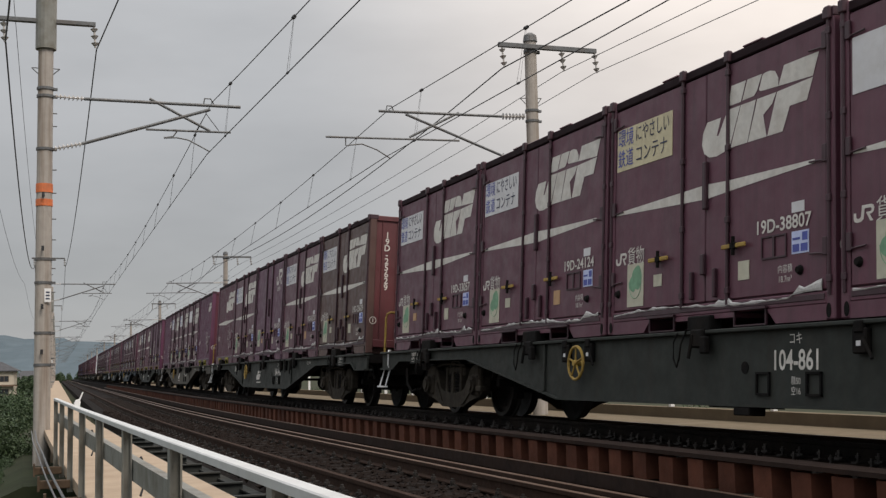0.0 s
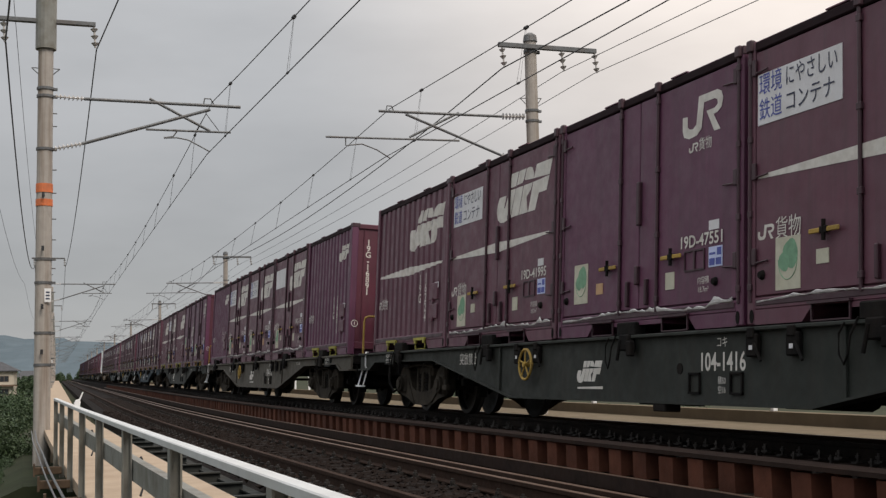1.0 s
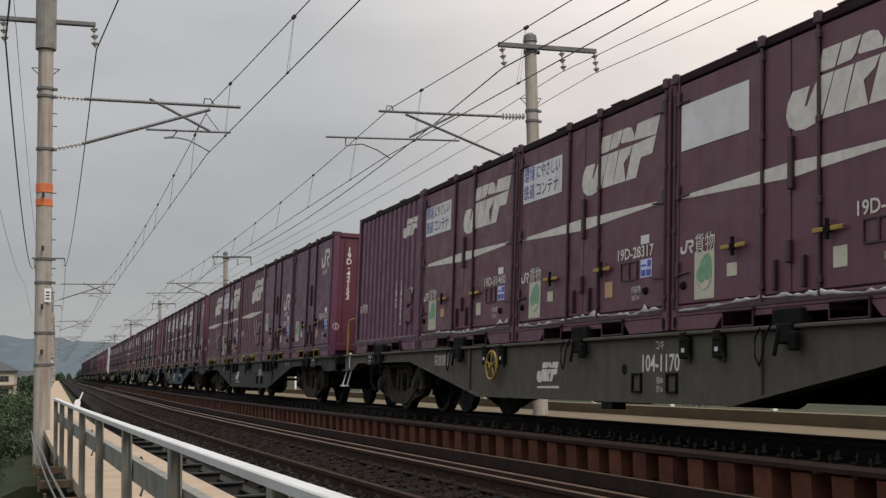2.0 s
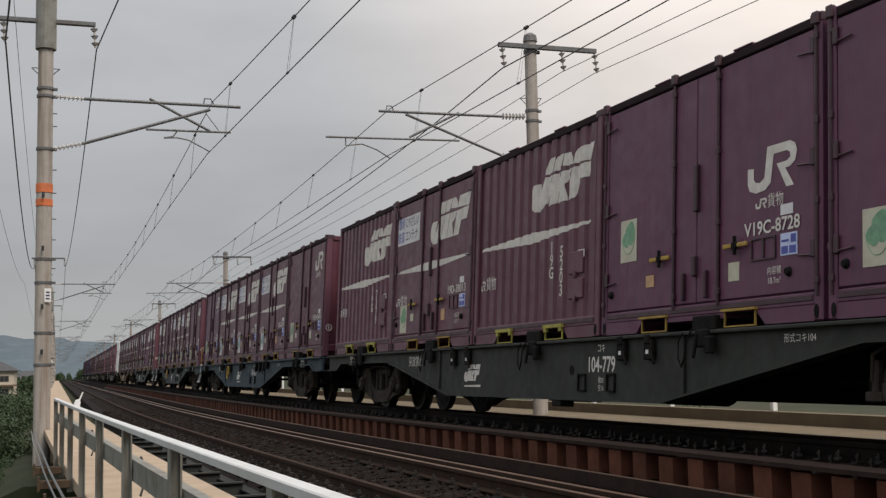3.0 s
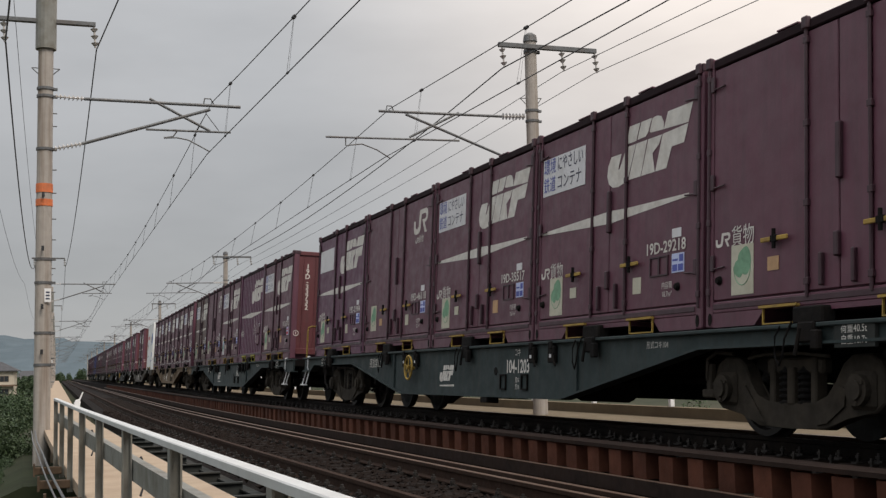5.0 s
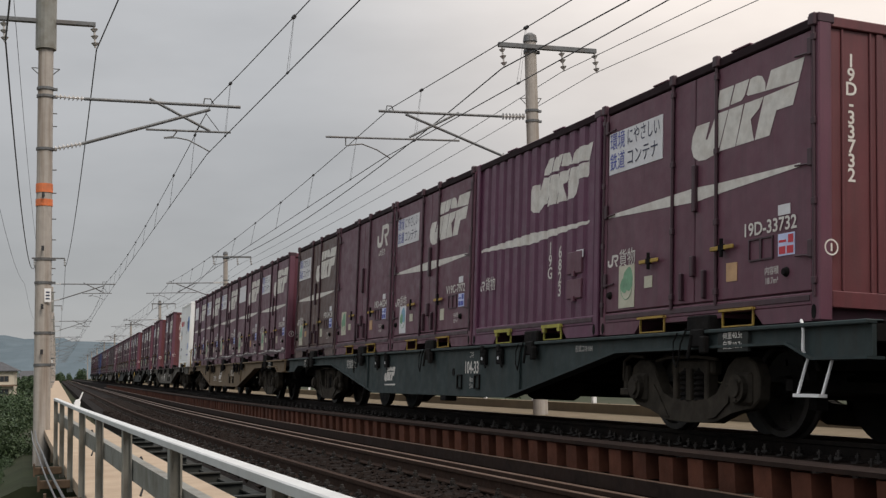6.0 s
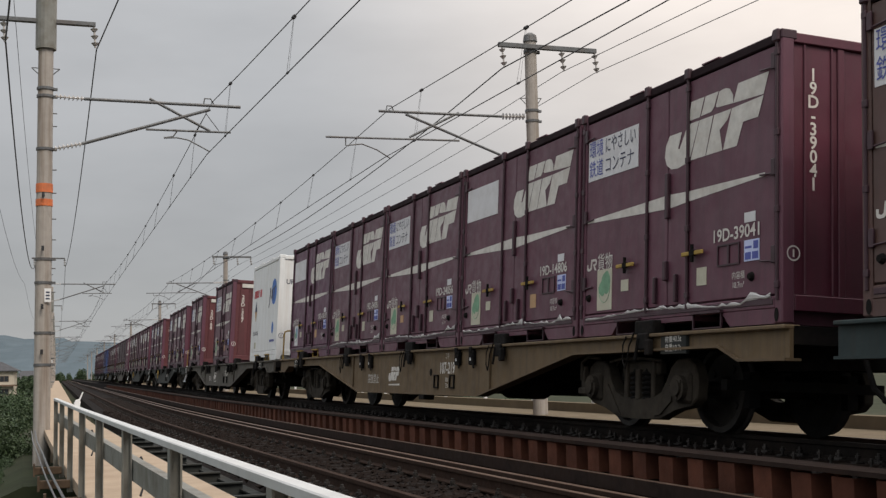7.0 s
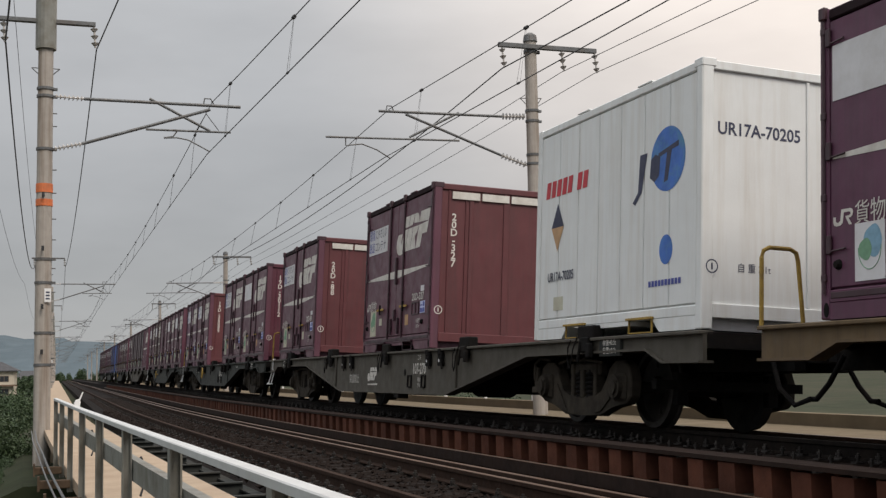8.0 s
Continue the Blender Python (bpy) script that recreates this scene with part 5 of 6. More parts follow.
def far_pole():
    p = thing("catenary_pole", "weathered concrete catenary pole with a cantilever over the train", "pole", "poles beyond the train")
    X = 3.37
    part("shaft", pole_shaft(X, -2.2, 7.95, 0.168, 0.130), "pole", p, "stained pale concrete shaft")
    for z in (7.60, 6.28, 6.05, 5.10, 5.3):
        band(p, X, z, 0.155, 0.07 if z > 7 else 0.05)
    bm = bmesh.new()
    lathe(bm, [(0.16, 7.86), (0.14, 8.0), (0.06, 8.06)], Matrix.Translation((X, 0, 0)), 16)
    part("cap", bm, "bracket", p)
    bm = bmesh.new()
    box(bm, 2.55, 4.90, -0.20, -0.10, 7.66, 7.76, bevel=0.006)
    part("crossarm", bm, "bracket", p)
    for x in (2.63, 4.05, 4.86):
        part("insulator", insulator_mesh((x, -0.15, 7.66), (x + 0.05, -0.15, 7.22), 3, 0.075), None, p, "grey porcelain line insulator")
    rods("cantilever_tube", [[(-0.14, 6.13), (2.65, 6.15)], [(0.45, 6.09), (2.61, 5.29)]], 0.030, "bracket", p)
    part("insulator", insulator_mesh((2.65, 0, 6.15), (3.20, 0, 6.17), 7, 0.075), None, p, "ribbed pale insulator")
    part("insulator", insulator_mesh((2.61, 0, 5.29), (3.20, 0, 5.09), 7, 0.075), None, p, "ribbed pale insulator")
    rods("strut", [[(0.53, 5.60), (1.65, 6.18)]], 0.026, "bracket", p)
    rods("registration_tube", [[(-1.29, 5.53), (1.65, 5.57)]], 0.022, "bracket", p)
    rods("steady_arm", [[(-0.87, 5.52), (-0.87, 5.37), (-0.80, 5.36)], [(-0.82, 5.37), (-0.52, 5.41), (-0.2, 5.30), (0.09, 5.13)]], 0.014, "bracket", p)
    rods("bird_guard", [[(3.09, 6.58), (3.60, 6.60)], [(3.09, 6.58), (3.22, 6.46)], [(3.60, 6.60), (3.50, 6.46)]], 0.010, "bracket", p)
    rods("saddle", [[(0.02, 6.15), (0.04, 6.25), (0.14, 6.25), (0.18, 6.16)]], 0.014, "bracket", p)
    return p


def build_poles():
    a = near_pole()
    b = far_pole()
    first = True
    for s in POLES_S[1:]:
        if first:
            a.matrix_basis, b.matrix_basis = along_pose(s), along_pose(s)
            first = False
        else:
            copy_thing(a, along_pose(s))
            copy_thing(b, along_pose(s))
    orange_marks(a)


def hung(s, off, z, sag, stagger=0.0):
    """A point of a line that runs straight from pole to pole in plan."""
    k = max(0, min(len(POLES_S) - 2, int((s - POLES_S[0]) // 49.3)))
    a, b = POLES_S[k], POLES_S[k + 1]
    t = (s - a) / (b - a)
    p = along(a, off + stagger, z).lerp(along(b, off - stagger, z), t)
    p.z -= 4 * sag * t * (1 - t)
    return p


def wire(label, off, z, r, sag, stagger=0.0, s0=-18.0, s1=440.0, steps=14, first=None):
    """A line hung from pole to pole."""
    pts = []
    for k, (a, b) in enumerate(zip(POLES_S, POLES_S[1:])):
        for i in range(steps):
            t = i / steps
            s = a + (b - a) * t
            if s0 <= s <= s1:
                st = stagger * (-1 if k % 2 == 0 else 1)
                pts.append(hung(s, off, z, first if first and k == 0 else sag, st))
    bm = bmesh.new()
    pipe(bm, pts, r, 6)
    w = thing("overhead_wire", label, "wire", "overhead wires")
    part("strand", bm, "wire", w)
    return w


def build_wires():
    for name, off, lift, low in (("empty track", NEAR + 0.04, (6.12, 0.42, 0.04), 5.06), ("train's track", 0.0, (6.19, 0.31, 0.10), 5.125)):
        wire(f"taut contact wire above the {name}", off - 0.06, low, 0.0085, -0.02)
        m = wire(f"sagging messenger wire above the {name}", off + lift[2], lift[0], 0.0085, lift[1])
        s = -12.5
        while s < 230:
            bm = bmesh.new()
            for d in (-0.035, 0.035):
                tube(bm, hung(s + d * 0.5, off + lift[2], *lift[:2]), hung(s + d * 2, off - 0.06, low, -0.02), 0.0028, n=4)
            tube(bm, hung(s - 0.05, off + lift[2], *lift[:2]), hung(s + 0.05, off + lift[2], *lift[:2]), 0.030, n=8)
            tube(bm, hung(s - 0.04, off - 0.06, low, -0.02), hung(s + 0.04, off - 0.06, low, -0.02), 0.018, n=6)
            part("dropper", bm, "wire", m)
            s += 4.93
    wire("thick dark feeder wire on the pole tops", -5.88, 7.06, 0.0125, 0.75)
    wire("thick dark feeder wire on the pole tops", -7.56, 7.13, 0.016, 1.6)
    wire("thin line wire on the pole tops", -7.42, 7.95, 0.006, 0.55)
    wire("thin line wire on the pole tops", -8.1, 6.1, 0.006, 0.75)
    wire("thick dark feeder wire beyond the train", 2.68, 7.22, 0.0135, 0.66, first=0.34)
    wire("thin line wire beyond the train", 4.10, 7.22, 0.0075, 0.17, first=0.30)
    wire("thin line wire beyond the train", 4.91, 7.24, 0.0075, 0.15, first=0.34)


build_poles()
build_wires()


# ---------------------------------------------------------------- walkway, railing
RAIL_OFF = -6.80


def build_railing():
    r = thing("bridge_railing", "grey galvanised railing along the bridge walkway", "railing")
    s0, s1 = -4.38, 16.2
    bm = bmesh.new()
    sweep(bm, [(RAIL_OFF - 0.026, 0.394), (RAIL_OFF + 0.024, 0.394), (RAIL_OFF + 0.024, 0.418), (RAIL_OFF + 0.020, 0.422), (RAIL_OFF - 0.022, 0.422), (RAIL_OFF - 0.026, 0.418)], s0, s1, fine=0.93)
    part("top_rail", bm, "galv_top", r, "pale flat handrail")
    bm = bmesh.new()
    sweep(bm, rect(RAIL_OFF + 0.028, RAIL_OFF + 0.075, 0.12, 0.235), s0, s1, fine=0.93)
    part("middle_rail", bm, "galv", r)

    def post_mesh():
        b = bmesh.new()
        box(b, -0.026, -0.018, -0.032, 0.032, -0.42, 0.394)
        box(b, 0.016, 0.024, -0.032, 0.032, -0.42, 0.394)
        box(b, -0.018, 0.016, -0.006, 0.006, -0.42, 0.394)
        for z in (0.15, 0.205):
            tube(b, (0.03, 0.05, z), (0.085, 0.05, z), 0.011, n=6)
        return finish(b, "post", "galv")

    def arm_mesh():
        b = bmesh.new()
        box(b, -0.30, 0.0, -0.05, 0.05, -0.38, -0.30, bevel=0.006)
        box(b, -0.30, -0.28, -0.055, 0.055, -0.40, -0.26)
        return finish(b, "outrigger", "outrigger")

    def shackle_mesh():
        b = bmesh.new()
        pipe(b, [(0.08, 0.06, 0.24), (0.10, 0.09, 0.20), (0.085, 0.07, 0.14), (0.10, 0.10, 0.08), (0.08, 0.07, 0.03)], 0.008, 6)
        return finish(b, "chain", "wire")

    for k in range(11):
        s = 4.92 + 1.853 * (k - 5)
        m = along_pose(s, RAIL_OFF)
        part("post", once("post", post_mesh), None, r, m=m)
        part("outrigger", once("outrigger", arm_mesh), None, r, "rusty outrigger", m=m)
        if k % 2 == 0:
            part("chain", once("shackle", shackle_mesh), None, r, m=m)
    m = along_pose(4.92 + 1.853 * 6, RAIL_OFF)
    part("post", once("post", post_mesh), None, r, m=m)
    for off, z, rad in ((-6.95, -0.285, 0.012), (-7.01, -0.288, 0.009)):
        c = thing("cable_pipe", "thin weathered brown-grey cable pipe laid on the outriggers", "pipe", "cable pipes")
        bm = bmesh.new()
        pipe(bm, [along(s, off + 0.006 * math.sin(s * 0.9), z + 0.008 * math.sin(s * 1.1 + rad * 90)) for s in [k * 0.6 - 6 for k in range(50)]], rad, 8)
        part("pipe_run", bm, "bracket", c)
    w = thing("white_marker", "small white cloth marker tied to the handrail", "marker", m=along_pose(11.2, RAIL_OFF, 0.422) @ Matrix.Diagonal((0.68, 0.68, 0.68, 1)))
    bm = bmesh.new()
    prism(bm, [(-0.035, 0), (0.03, 0), (0.04, 0.06), (0.025, 0.10), (-0.02, 0.09), (-0.04, 0.05)], -0.02, 0.02, lambda a, b, d: Vector((a, d, b)))
    part("wrap", bm, "white_paint", w)
    bm = bmesh.new()
    prism(bm, [(0.015, 0.085), (0.035, 0.085), (0.075, 0.185), (0.06, 0.19)], -0.008, 0.008, lambda a, b, d: Vector((a, d, b)))
    part("loose_end", bm, "white_paint", w)


def build_walkway_girder():
    g = thing("walkway_girder", "dark steel girder between walkway and ballast with stiffener plates", "girder")
    bm = bmesh.new()
    sweep(bm, rect(-4.955, -4.94, -1.5, -0.575), -14, 26, fine=1.0)
    part("web", bm, "girder", g)
    bm = bmesh.new()
    sweep(bm, rect(-4.99, -4.86, -0.575, -0.560), -14, 26, fine=1.0)
    part("top_flange", bm, "girder", g)
    bm = bmesh.new()
    sweep(bm, rect(-5.70, -4.955, -1.02, -0.98), -14, 26, fine=1.0)
    part("ledge", bm, "girder", g)
    bm = bmesh.new()
    sweep(bm, rect(-5.72, -5.69, -1.0, -0.41), -14, 26, fine=1.0)
    part("outer_web", bm, "girder", g)
    bm = bmesh.new()
    sweep(bm, rect(-5.66, -5.60, -0.40, -0.33), -14, 24.5, fine=1.0)
    part("edge_angle", bm, "stiffener", g)

    def fin():
        b = bmesh.new()
        box(b, -0.74, 0.0, -0.012, 0.012, -0.86, -0.50)
        box(b, -0.74, 0.0, -0.05, 0.05, -0.50, -0.485)
        box(b, -0.74, 0.0, -0.05, 0.05, -0.875, -0.86)
        return finish(b, "stiffener", "stiffener")
    for k in range(22):
        part("stiffener", once("fin", fin), None, g, m=along_pose(-6 + 1.48 * k, -4.955))


def build_pile_wall():
    """Rusty sheet piles that hold back the higher bed."""
    w = thing("sheet_pile_wall", "rust-brown corrugated sheet pile wall between the tracks", "retaining wall")

    def pile():
        b = bmesh.new()
        prof = [(-0.24, 0.03), (-0.15, 0.03), (-0.12, -0.15), (0.12, -0.15), (0.15, 0.03), (0.24, 0.03)]
        lo = [b.verts.new((x, y, -0.36)) for y, x in prof]
        hi = [b.verts.new((x, y, -0.12)) for y, x in prof]
        lo2 = [b.verts.new((x + 0.02, y, -0.36)) for y, x in prof]
        hi2 = [b.verts.new((x + 0.02, y, -0.12)) for y, x in prof]
        for i in range(len(prof) - 1):
            b.faces.new((lo[i], lo[i + 1], hi[i + 1], hi[i]))
            b.faces.new((lo2[i], hi2[i], hi2[i + 1], lo2[i + 1]))
            b.faces.new((hi[i], hi[i + 1], hi2[i + 1], hi2[i]))
        return finish(b, "pile", "rust")
    rnd = random.Random(5)
    for k in range(258):
        s = 0.87 + 0.48 * (k - 15)
        part("pile", once("pile", pile), None, w, m=along_pose(s, PILE + rnd.uniform(-0.008, 0.008), rnd.uniform(-0.012, 0.004)))
    bm = bmesh.new()
    sweep(bm, rect(PILE - 0.17, PILE + 0.10, -0.108, -0.072), -8, 118, fine=1.0)
    part("capping", bm, "cap", w, "flat rusty capping")
    bm = bmesh.new()
    sweep(bm, [(PILE - 0.36, -0.46), (PILE - 0.14, -0.46), (PILE - 0.14, -0.43), (PILE - 0.30, -0.43), (PILE - 0.30, -0.335), (PILE - 0.36, -0.335)], -8, 118, fine=1.0)
    part("waling", bm, "cap", w, "rusty waling beam")
    bm = bmesh.new()
    sweep(bm, rect(PILE - 0.358, PILE - 0.302, -0.3345, -0.331), -8, 118, fine=1.0)
    part("worn_edge", bm, "rail_head", w, "worn brown top edge of the waling")
    bm = bmesh.new()
    sweep(bm, rect(PILE + 0.06, PILE + 0.11, -0.72, -0.30), -8, 118, fine=1.0)
    part("backing", bm, "cap", w)

    def packer():
        b = bmesh.new()
        box(b, -0.10, 0.04, -0.10, 0.10, -0.47, -0.365, bevel=0.01)
        return finish(b, "packer", "stiffener_pale")
    for k in range(18, 26):
        part("packer", once("packer", packer), None, w, "pale concrete packer", along_pose(0.87 + 0.48 * (k + 0.5 - 14) + 2.6, PILE))


def build_sleepers():
    def clip_mesh():
        b = bmesh.new()
        box(b, -0.14, 0.14, -0.055, 0.055, 0.0, 0.012)
        for d in (-1, 1):
            box(b, d * 0.075 - 0.035, d * 0.075 + 0.035, -0.05, 0.05, 0.0, 0.028)
            tube(b, (d * 0.10, 0, 0), (d * 0.10, 0, 0.085), 0.016, n=6)
            tube(b, (d * 0.10, 0, 0.04), (d * 0.10, 0, 0.062), 0.03, n=6)
        return finish(b, "rail_clip", "clip")

    def tie_mesh():
        b = bmesh.new()
        box(b, -1.0, 1.0, -0.11, 0.11, -0.15, 0.0, bevel=0.02)
        return finish(b, "sleeper", "sleeper")
    rnd = random.Random(3)
    for name, off, z, n, label in (("sleeper", 0.0, -0.153, 130, "dark oily sleeper under the train"), ("sleeper", NEAR, NEAR_Z - 0.168, 130, "brown dusty sleeper of the empty track")):
        for k in range(n):
            s = 0.875 + (k - 14) * (0.5125 if off == 0 else 0.575) + rnd.uniform(-0.02, 0.02)
            t = thing(name, label, "sleeper", "sleepers of the " + ("main" if off == 0 else "empty") + " track", m=canted(s, z, rnd.uniform(-0.6, 0.6)) if off == 0 else along_pose(s, off, z, rnd.uniform(-0.6, 0.6)))
            part("beam", once("tie", tie_mesh), None, t)
            for d in (-0.56, 0.56):
                part("rail_clip", once("clip", clip_mesh), None, t, m=pose(d, 0, 0))
            if off == 0:
                part("bolt", once("stud", stud_mesh), None, t, m=pose(-0.86, rnd.uniform(-0.03, 0.03), 0))
                part("bolt", once("stud", stud_mesh), None, t, m=pose(-0.93, 0.256, -0.03))


def stud_mesh():
    b = bmesh.new()
    tube(b, (0, 0, 0), (0, 0, 0.085), 0.012, n=6)
    tube(b, (0, 0, 0.045), (0, 0, 0.066), 0.024, n=6)
    box(b, -0.04, 0.04, -0.035, 0.035, -0.005, 0.014)
    return finish(b, "bolt", "clip")


def scatter_stones(name, label, off0, off1, z0, s0, s1, n, size, seed, mat="stone"):
    rnd = np.random.RandomState(seed)
    base = np.array([(1, 0, 0), (-1, 0, 0), (0, 1, 0), (0, -1, 0), (0, 0, 1), (0, 0, -1)], float)
    tri = [(0, 2, 4), (2, 1, 4), (1, 3, 4), (3, 0, 4), (2, 0, 5), (1, 2, 5), (3, 1, 5), (0, 3, 5)]
    verts, faces = [], []
    for i in range(n):
        s = s0 + (s1 - s0) * rnd.rand() ** 1.7
        p = along(s, off0 + (off1 - off0) * rnd.rand(), z0 + rnd.uniform(-0.02, 0.02))
        k = size * rnd.uniform(0.6, 1.5)
        q = base * k * rnd.uniform(0.6, 1.2, (6, 3)) + rnd.uniform(-0.3, 0.3, (6, 3)) * k * 0.5
        a = rnd.uniform(0, 6.28)
        c, d = math.cos(a), math.sin(a)
        for x, y, z in q:
            verts.append((p.x + c * x - d * y, p.y + d * x + c * y, p.z + 0.7 * z))
        faces += [tuple(6 * i + j for j in t) for t in tri]
    me = bpy.data.meshes.new(name)
    me.from_pydata(verts, [], faces)
    me.materials.append(M[mat])
    tagged(new(name, me), label, "ballast", kind="stuff")


build_railing()
build_walkway_girder()
build_pile_wall()
build_sleepers()
scatter_stones("ballast_stones", "loose brown ballast stones of the empty track", -4.88, -2.65, -0.478, 2.0, 42, 12000, 0.034, 1)
scatter_stones("ballast_stones", "black ballast stones beside the train", -1.6, -0.72, -0.172, 3.0, 42, 3600, 0.032, 2, "ballast")


# ---------------------------------------------------------------- far side, plants, houses
def build_far_side():
    def post():
        b = bmesh.new()
        box(b, -0.045, 0.045, -0.045, 0.045, 0, 0.75, bevel=0.008)
        return finish(b, "shaft", "white_paint")
    for k in range(26):
        m = thing("fence_post", "slim white post standing on the far kerb", "post", "posts on the far kerb", m=along_pose(7.15 + 3.4 * k, 4.72, -0.13))
        part("shaft", once("kerb_post", post), None, m)


def leaf_cloud(seed, n, rx, ry, rz, leaf):
    """Many small leaves in an uneven lump."""
    rnd = np.random.RandomState(seed)
    verts, faces = [], []
    lumps = [(rnd.uniform(-0.6, 0.6), rnd.uniform(-0.6, 0.6), rnd.uniform(0.15, 0.75), rnd.uniform(0.25, 0.5)) for _ in range(9)]
    for i in range(n):
        lx, ly, lz, lr = lumps[rnd.randint(9)]
        d = rnd.normal(size=3)
        d /= np.linalg.norm(d)
        d *= lr * rnd.rand() ** 0.35
        c = np.array(((lx + d[0]) * rx, (ly + d[1]) * ry, max(0.0, lz + d[2]) * rz))
        u = rnd.normal(size=3)
        u /= np.linalg.norm(u)
        v = np.cross(u, rnd.normal(size=3))
        v /= np.linalg.norm(v)
        k = leaf * rnd.uniform(0.6, 1.4)
        verts += [tuple(c - u * k), tuple(c + v * k * 0.45), tuple(c + u * k), tuple(c - v * k * 0.45)]
        faces.append((4 * i, 4 * i + 1, 4 * i + 2, 4 * i + 3))
    me = bpy.data.meshes.new("leaves")
    me.from_pydata(verts, [], faces)
    me.materials.append(M["leaf"])
    return me


def stems(seed, rx, ry, rz):
    rnd = random.Random(seed)
    bm = bmesh.new()
    for _ in range(7):
        x, y = rnd.uniform(-0.5, 0.5) * rx, rnd.uniform(-0.5, 0.5) * ry
        tube(bm, (x * 0.2, y * 0.2, -0.2), (x, y, rz * 0.6), 0.03, 0.012, n=5)
    return finish(bm, "stems", "sleeper")


def build_plants():
    rnd = random.Random(11)
    kinds = [(once(("leaves", k), lambda k=k: leaf_cloud(k, 9500, 1.2, 1.2, 1.5, 0.036)), once(("stems", k), lambda k=k: stems(k, 1.0, 1.0, 1.4))) for k in range(4)]

    def shrub(m, label="dense dark green shrub beside the railway"):
        b = thing("shrub", label, "shrub", "shrubs beside the railway", m=m)
        me, st = kinds[rnd.randrange(4)]
        part("foliage", me, None, b)
        part("stems", st, None, b)

    for k in range(120):
        s = 27.5 + 130 * rnd.random() ** 1.8
        off = -7.75 - 4.5 * rnd.random() ** 1.2 - 0.03 * max(0, s - 60)
        z = -1.05 - 2.45 * min(1, max(0, (-7.15 - off) / 5.85)) - (0.5 if s > 55 else 0)
        shrub(along_pose(s, off, z - 0.1, rnd.uniform(0, 360)) @ Matrix.Diagonal((*[rnd.uniform(0.7, 1.25)] * 3, 1)))
    for k in range(26):
        s = 20.5 + 7 * rnd.random()
        shrub(along_pose(s, -7.6 - 1.1 * rnd.random(), -1.75 + 0.25 * rnd.random(), rnd.uniform(0, 360)) @ Matrix.Diagonal((*[rnd.uniform(0.4, 0.55)] * 3, 1)))
    for k in range(46):
        s = 4 + 70 * rnd.random()
        shrub(along_pose(s, 6.6 + 2.2 * rnd.random(), -1.75, rnd.uniform(0, 360)) @ Matrix.Diagonal((*[rnd.uniform(0.75, 1.0)] * 3, 1)), "green shrub behind the far kerb")


def build_trees():
    rnd = random.Random(21)
    crowns = [leaf_cloud(60 + k, 2600, 2.2, 2.2, 4.2, 0.24) for k in range(3)]

    def tree(x, y, size):
        t = thing("tree", "dark green leafy tree beside the houses", "tree", "trees by the houses", m=pose(x, y, GROUND_Z, 0, 0, rnd.uniform(0, 360)) @ Matrix.Diagonal((size, size, size, 1)))
        bm = bmesh.new()
        tube(bm, (0, 0, -0.2), (0.1, 0.05, 2.4), 0.16, 0.08, n=8)
        for _ in range(5):
            a = rnd.uniform(0, 6.28)
            tube(bm, (0.08, 0.04, 1.2 + rnd.random()), (1.2 * math.cos(a), 1.2 * math.sin(a), 2.8 + rnd.random()), 0.06, 0.02, n=6)
        part("trunk", bm, "sleeper", t)
        part("crown", crowns[rnd.randrange(3)], None, t, m=pose(0, 0, 1.0))
    for s, off, size in ((238, -11.6, 0.75), (268, -11.8, 0.85), (280, -13.2, 0.8), (300, -12.2, 0.9)):
        p = along(s, off)
        tree(p.x, p.y, size)
    for k in range(26):
        p = along(360 + 240 * rnd.random(), -30 + 50 * rnd.random())
        tree(p.x, p.y, rnd.uniform(0.7, 1.3))


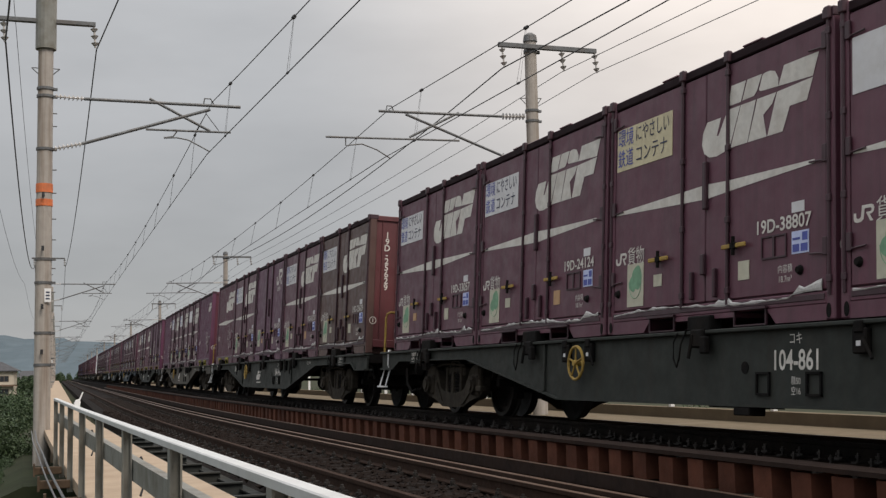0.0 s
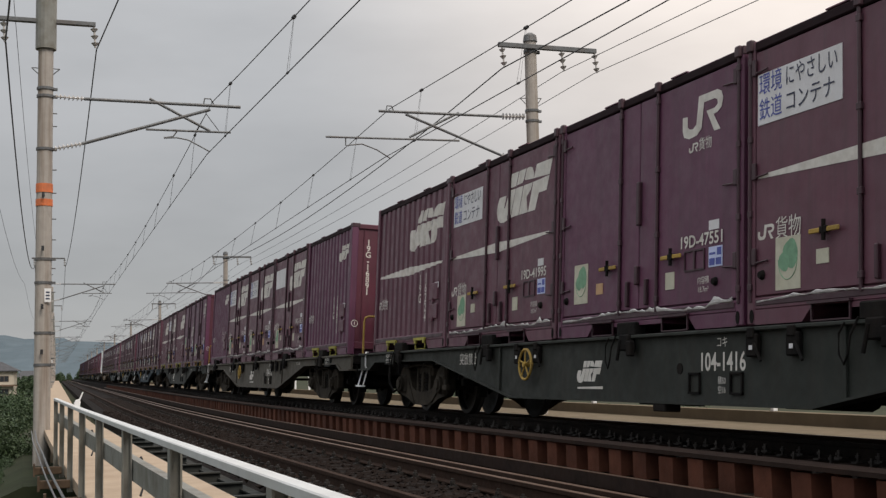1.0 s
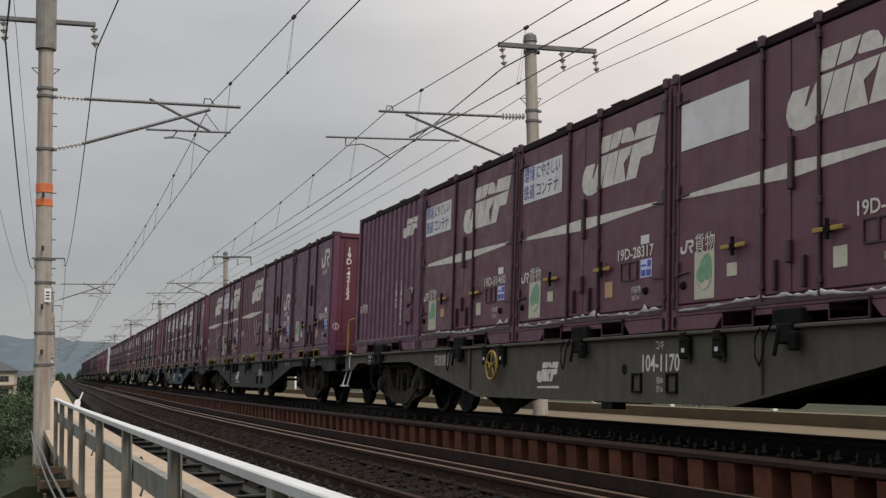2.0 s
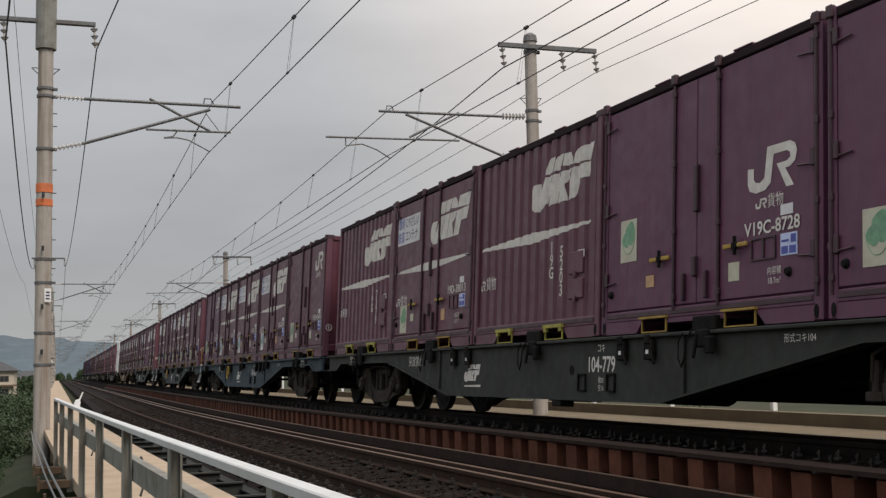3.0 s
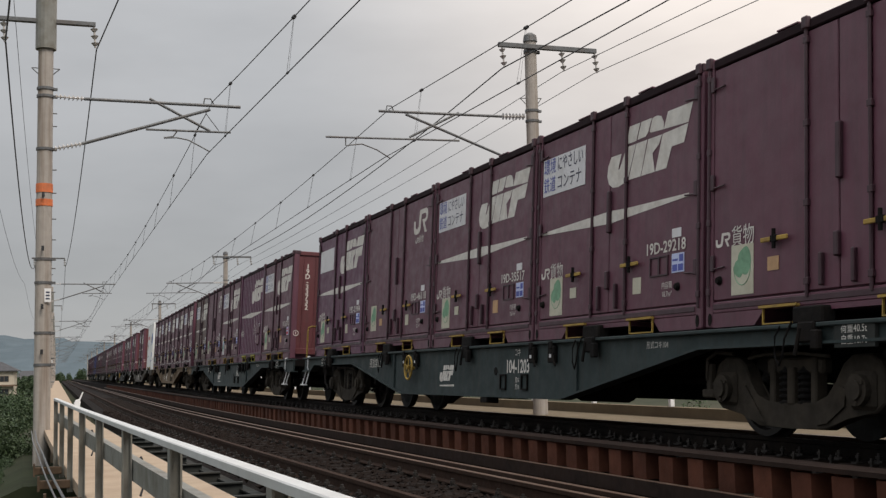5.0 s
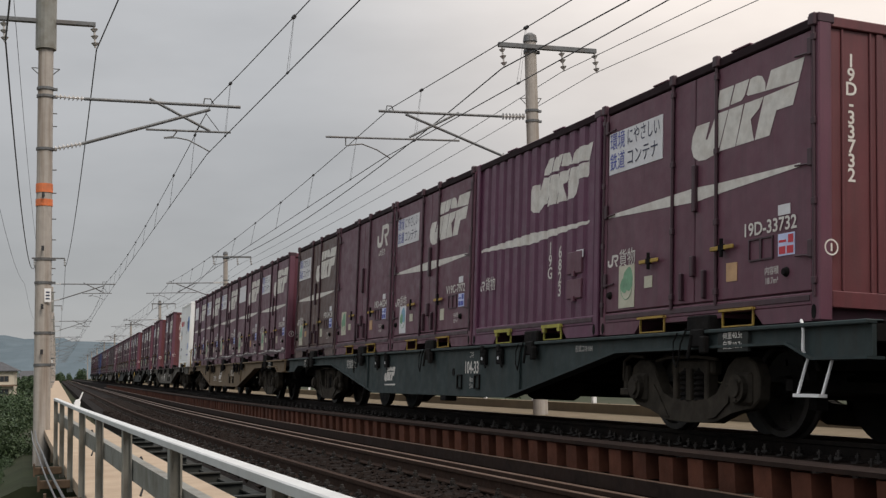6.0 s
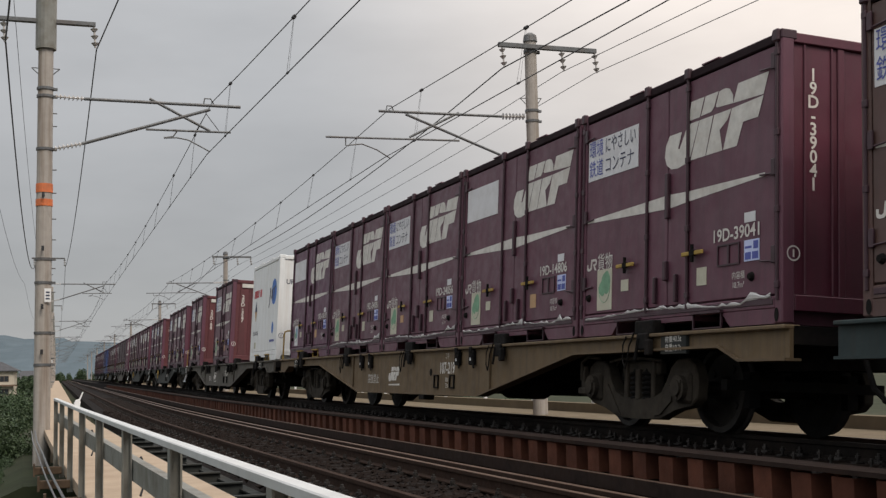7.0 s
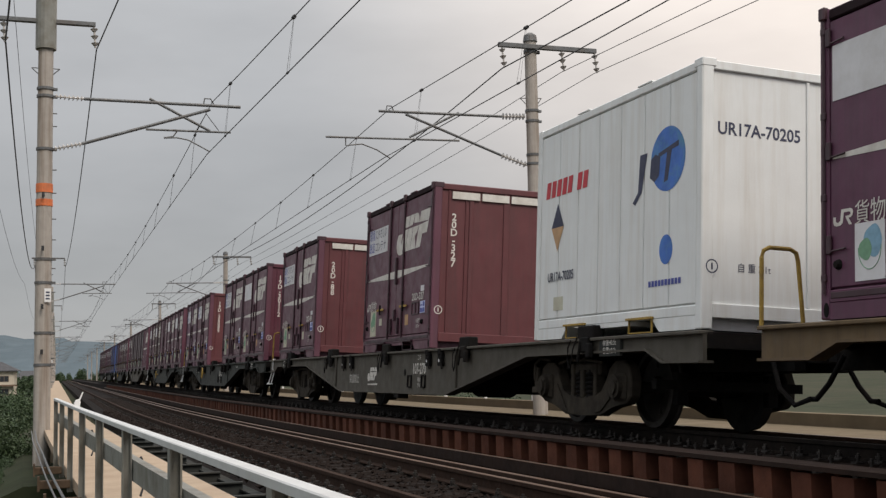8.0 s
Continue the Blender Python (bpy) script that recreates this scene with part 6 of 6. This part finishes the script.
def house(s, off, turn, w, d, h, label, two=True):
    p = along(s, off)
    hs = thing("house", label, "house", m=pose(p.x, p.y, GROUND_Z, 0, 0, turn))
    bm = bmesh.new()
    box(bm, -w / 2, w / 2, -d / 2, d / 2, -0.2, h)
    wall = part("wall", bm, "house_wall", hs, "cream rendered wall")
    bm = bmesh.new()
    o = 0.7
    a = [bm.verts.new(c) for c in ((-w / 2 - o, -d / 2 - o, h - 0.05), (w / 2 + o, -d / 2 - o, h - 0.05), (w / 2 + o, d / 2 + o, h - 0.05), (-w / 2 - o, d / 2 + o, h - 0.05))]
    b = [bm.verts.new(c) for c in ((-w / 2 - o, -d / 2 - o, h + 0.12), (w / 2 + o, -d / 2 - o, h + 0.12), (w / 2 + o, d / 2 + o, h + 0.12), (-w / 2 - o, d / 2 + o, h + 0.12))]
    r = [bm.verts.new((-w / 4, 0, h + 1.9)), bm.verts.new((w / 4, 0, h + 1.9))]
    bm.faces.new(a[::-1])
    for i in range(4):
        bm.faces.new((a[i], a[(i + 1) % 4], b[(i + 1) % 4], b[i]))
    bm.faces.new((b[0], b[1], r[1], r[0]))
    bm.faces.new((b[2], b[3], r[0], r[1]))
    bm.faces.new((b[1], b[2], r[1]))
    bm.faces.new((b[3], b[0], r[0]))
    part("roof", bm, "roof", hs, "dark tiled hipped roof")
    if two:
        bm = bmesh.new()
        box(bm, -w / 2 - 0.8, w / 2 + 0.8, -d / 2 - 0.9, -d / 2, h * 0.46, h * 0.52)
        part("lower_eave", bm, "house_band", hs, "brown lower eave")
    for z in ((h * 0.62, h * 0.16) if two else (h * 0.3,)):
        for k in range(3):
            x = -w / 2 + w * (k + 0.5) / 3
            win = bmesh.new()
            box(win, x - 0.85, x + 0.85, -d / 2 - 0.05, -d / 2 + 0.02, z, z + 1.15)
            wo = part("window", win, "house_band", hs)
            gl = bmesh.new()
            for e in (-0.42, 0.42):
                box(gl, x + e - 0.37, x + e + 0.37, -d / 2 - 0.06, -d / 2 - 0.045, z + 0.06, z + 1.09)
            part("pane", gl, "glass", wo)
    return hs


build_far_side()
build_plants()
build_trees()
house(258, -19.4, -6, 10.5, 7.5, 5.5, "two-storey cream house with a dark tiled roof")
house(330, -19.0, -4, 9, 6, 3.6, "low pale shed behind the cream house", False)
house(430, -15.5, -4, 7, 8, 4.6, "low pale house far behind the trees", False)
house(300, -32, 10, 9, 7, 5.2, "two-storey cream house with a dark tiled roof")


# ---------------------------------------------------------------- what moves
def motions():
    times = [0.5 * k for k in range(17)]
    for ob, s, z, back in MOVING:
        walk(ob, [(t, canted(s - SPEED * t, z) @ Matrix.Translation((0, back, 0))) for t in times])
    spin = SPEED / WHEEL_R
    for ws, d in WHEELS:
        walk(ws, [(f / FPS, pose(0, d, WHEEL_R) @ Matrix.Rotation(spin * f / FPS, 4, "X")) for f in range(0, 8 * FPS + 1)])


motions()
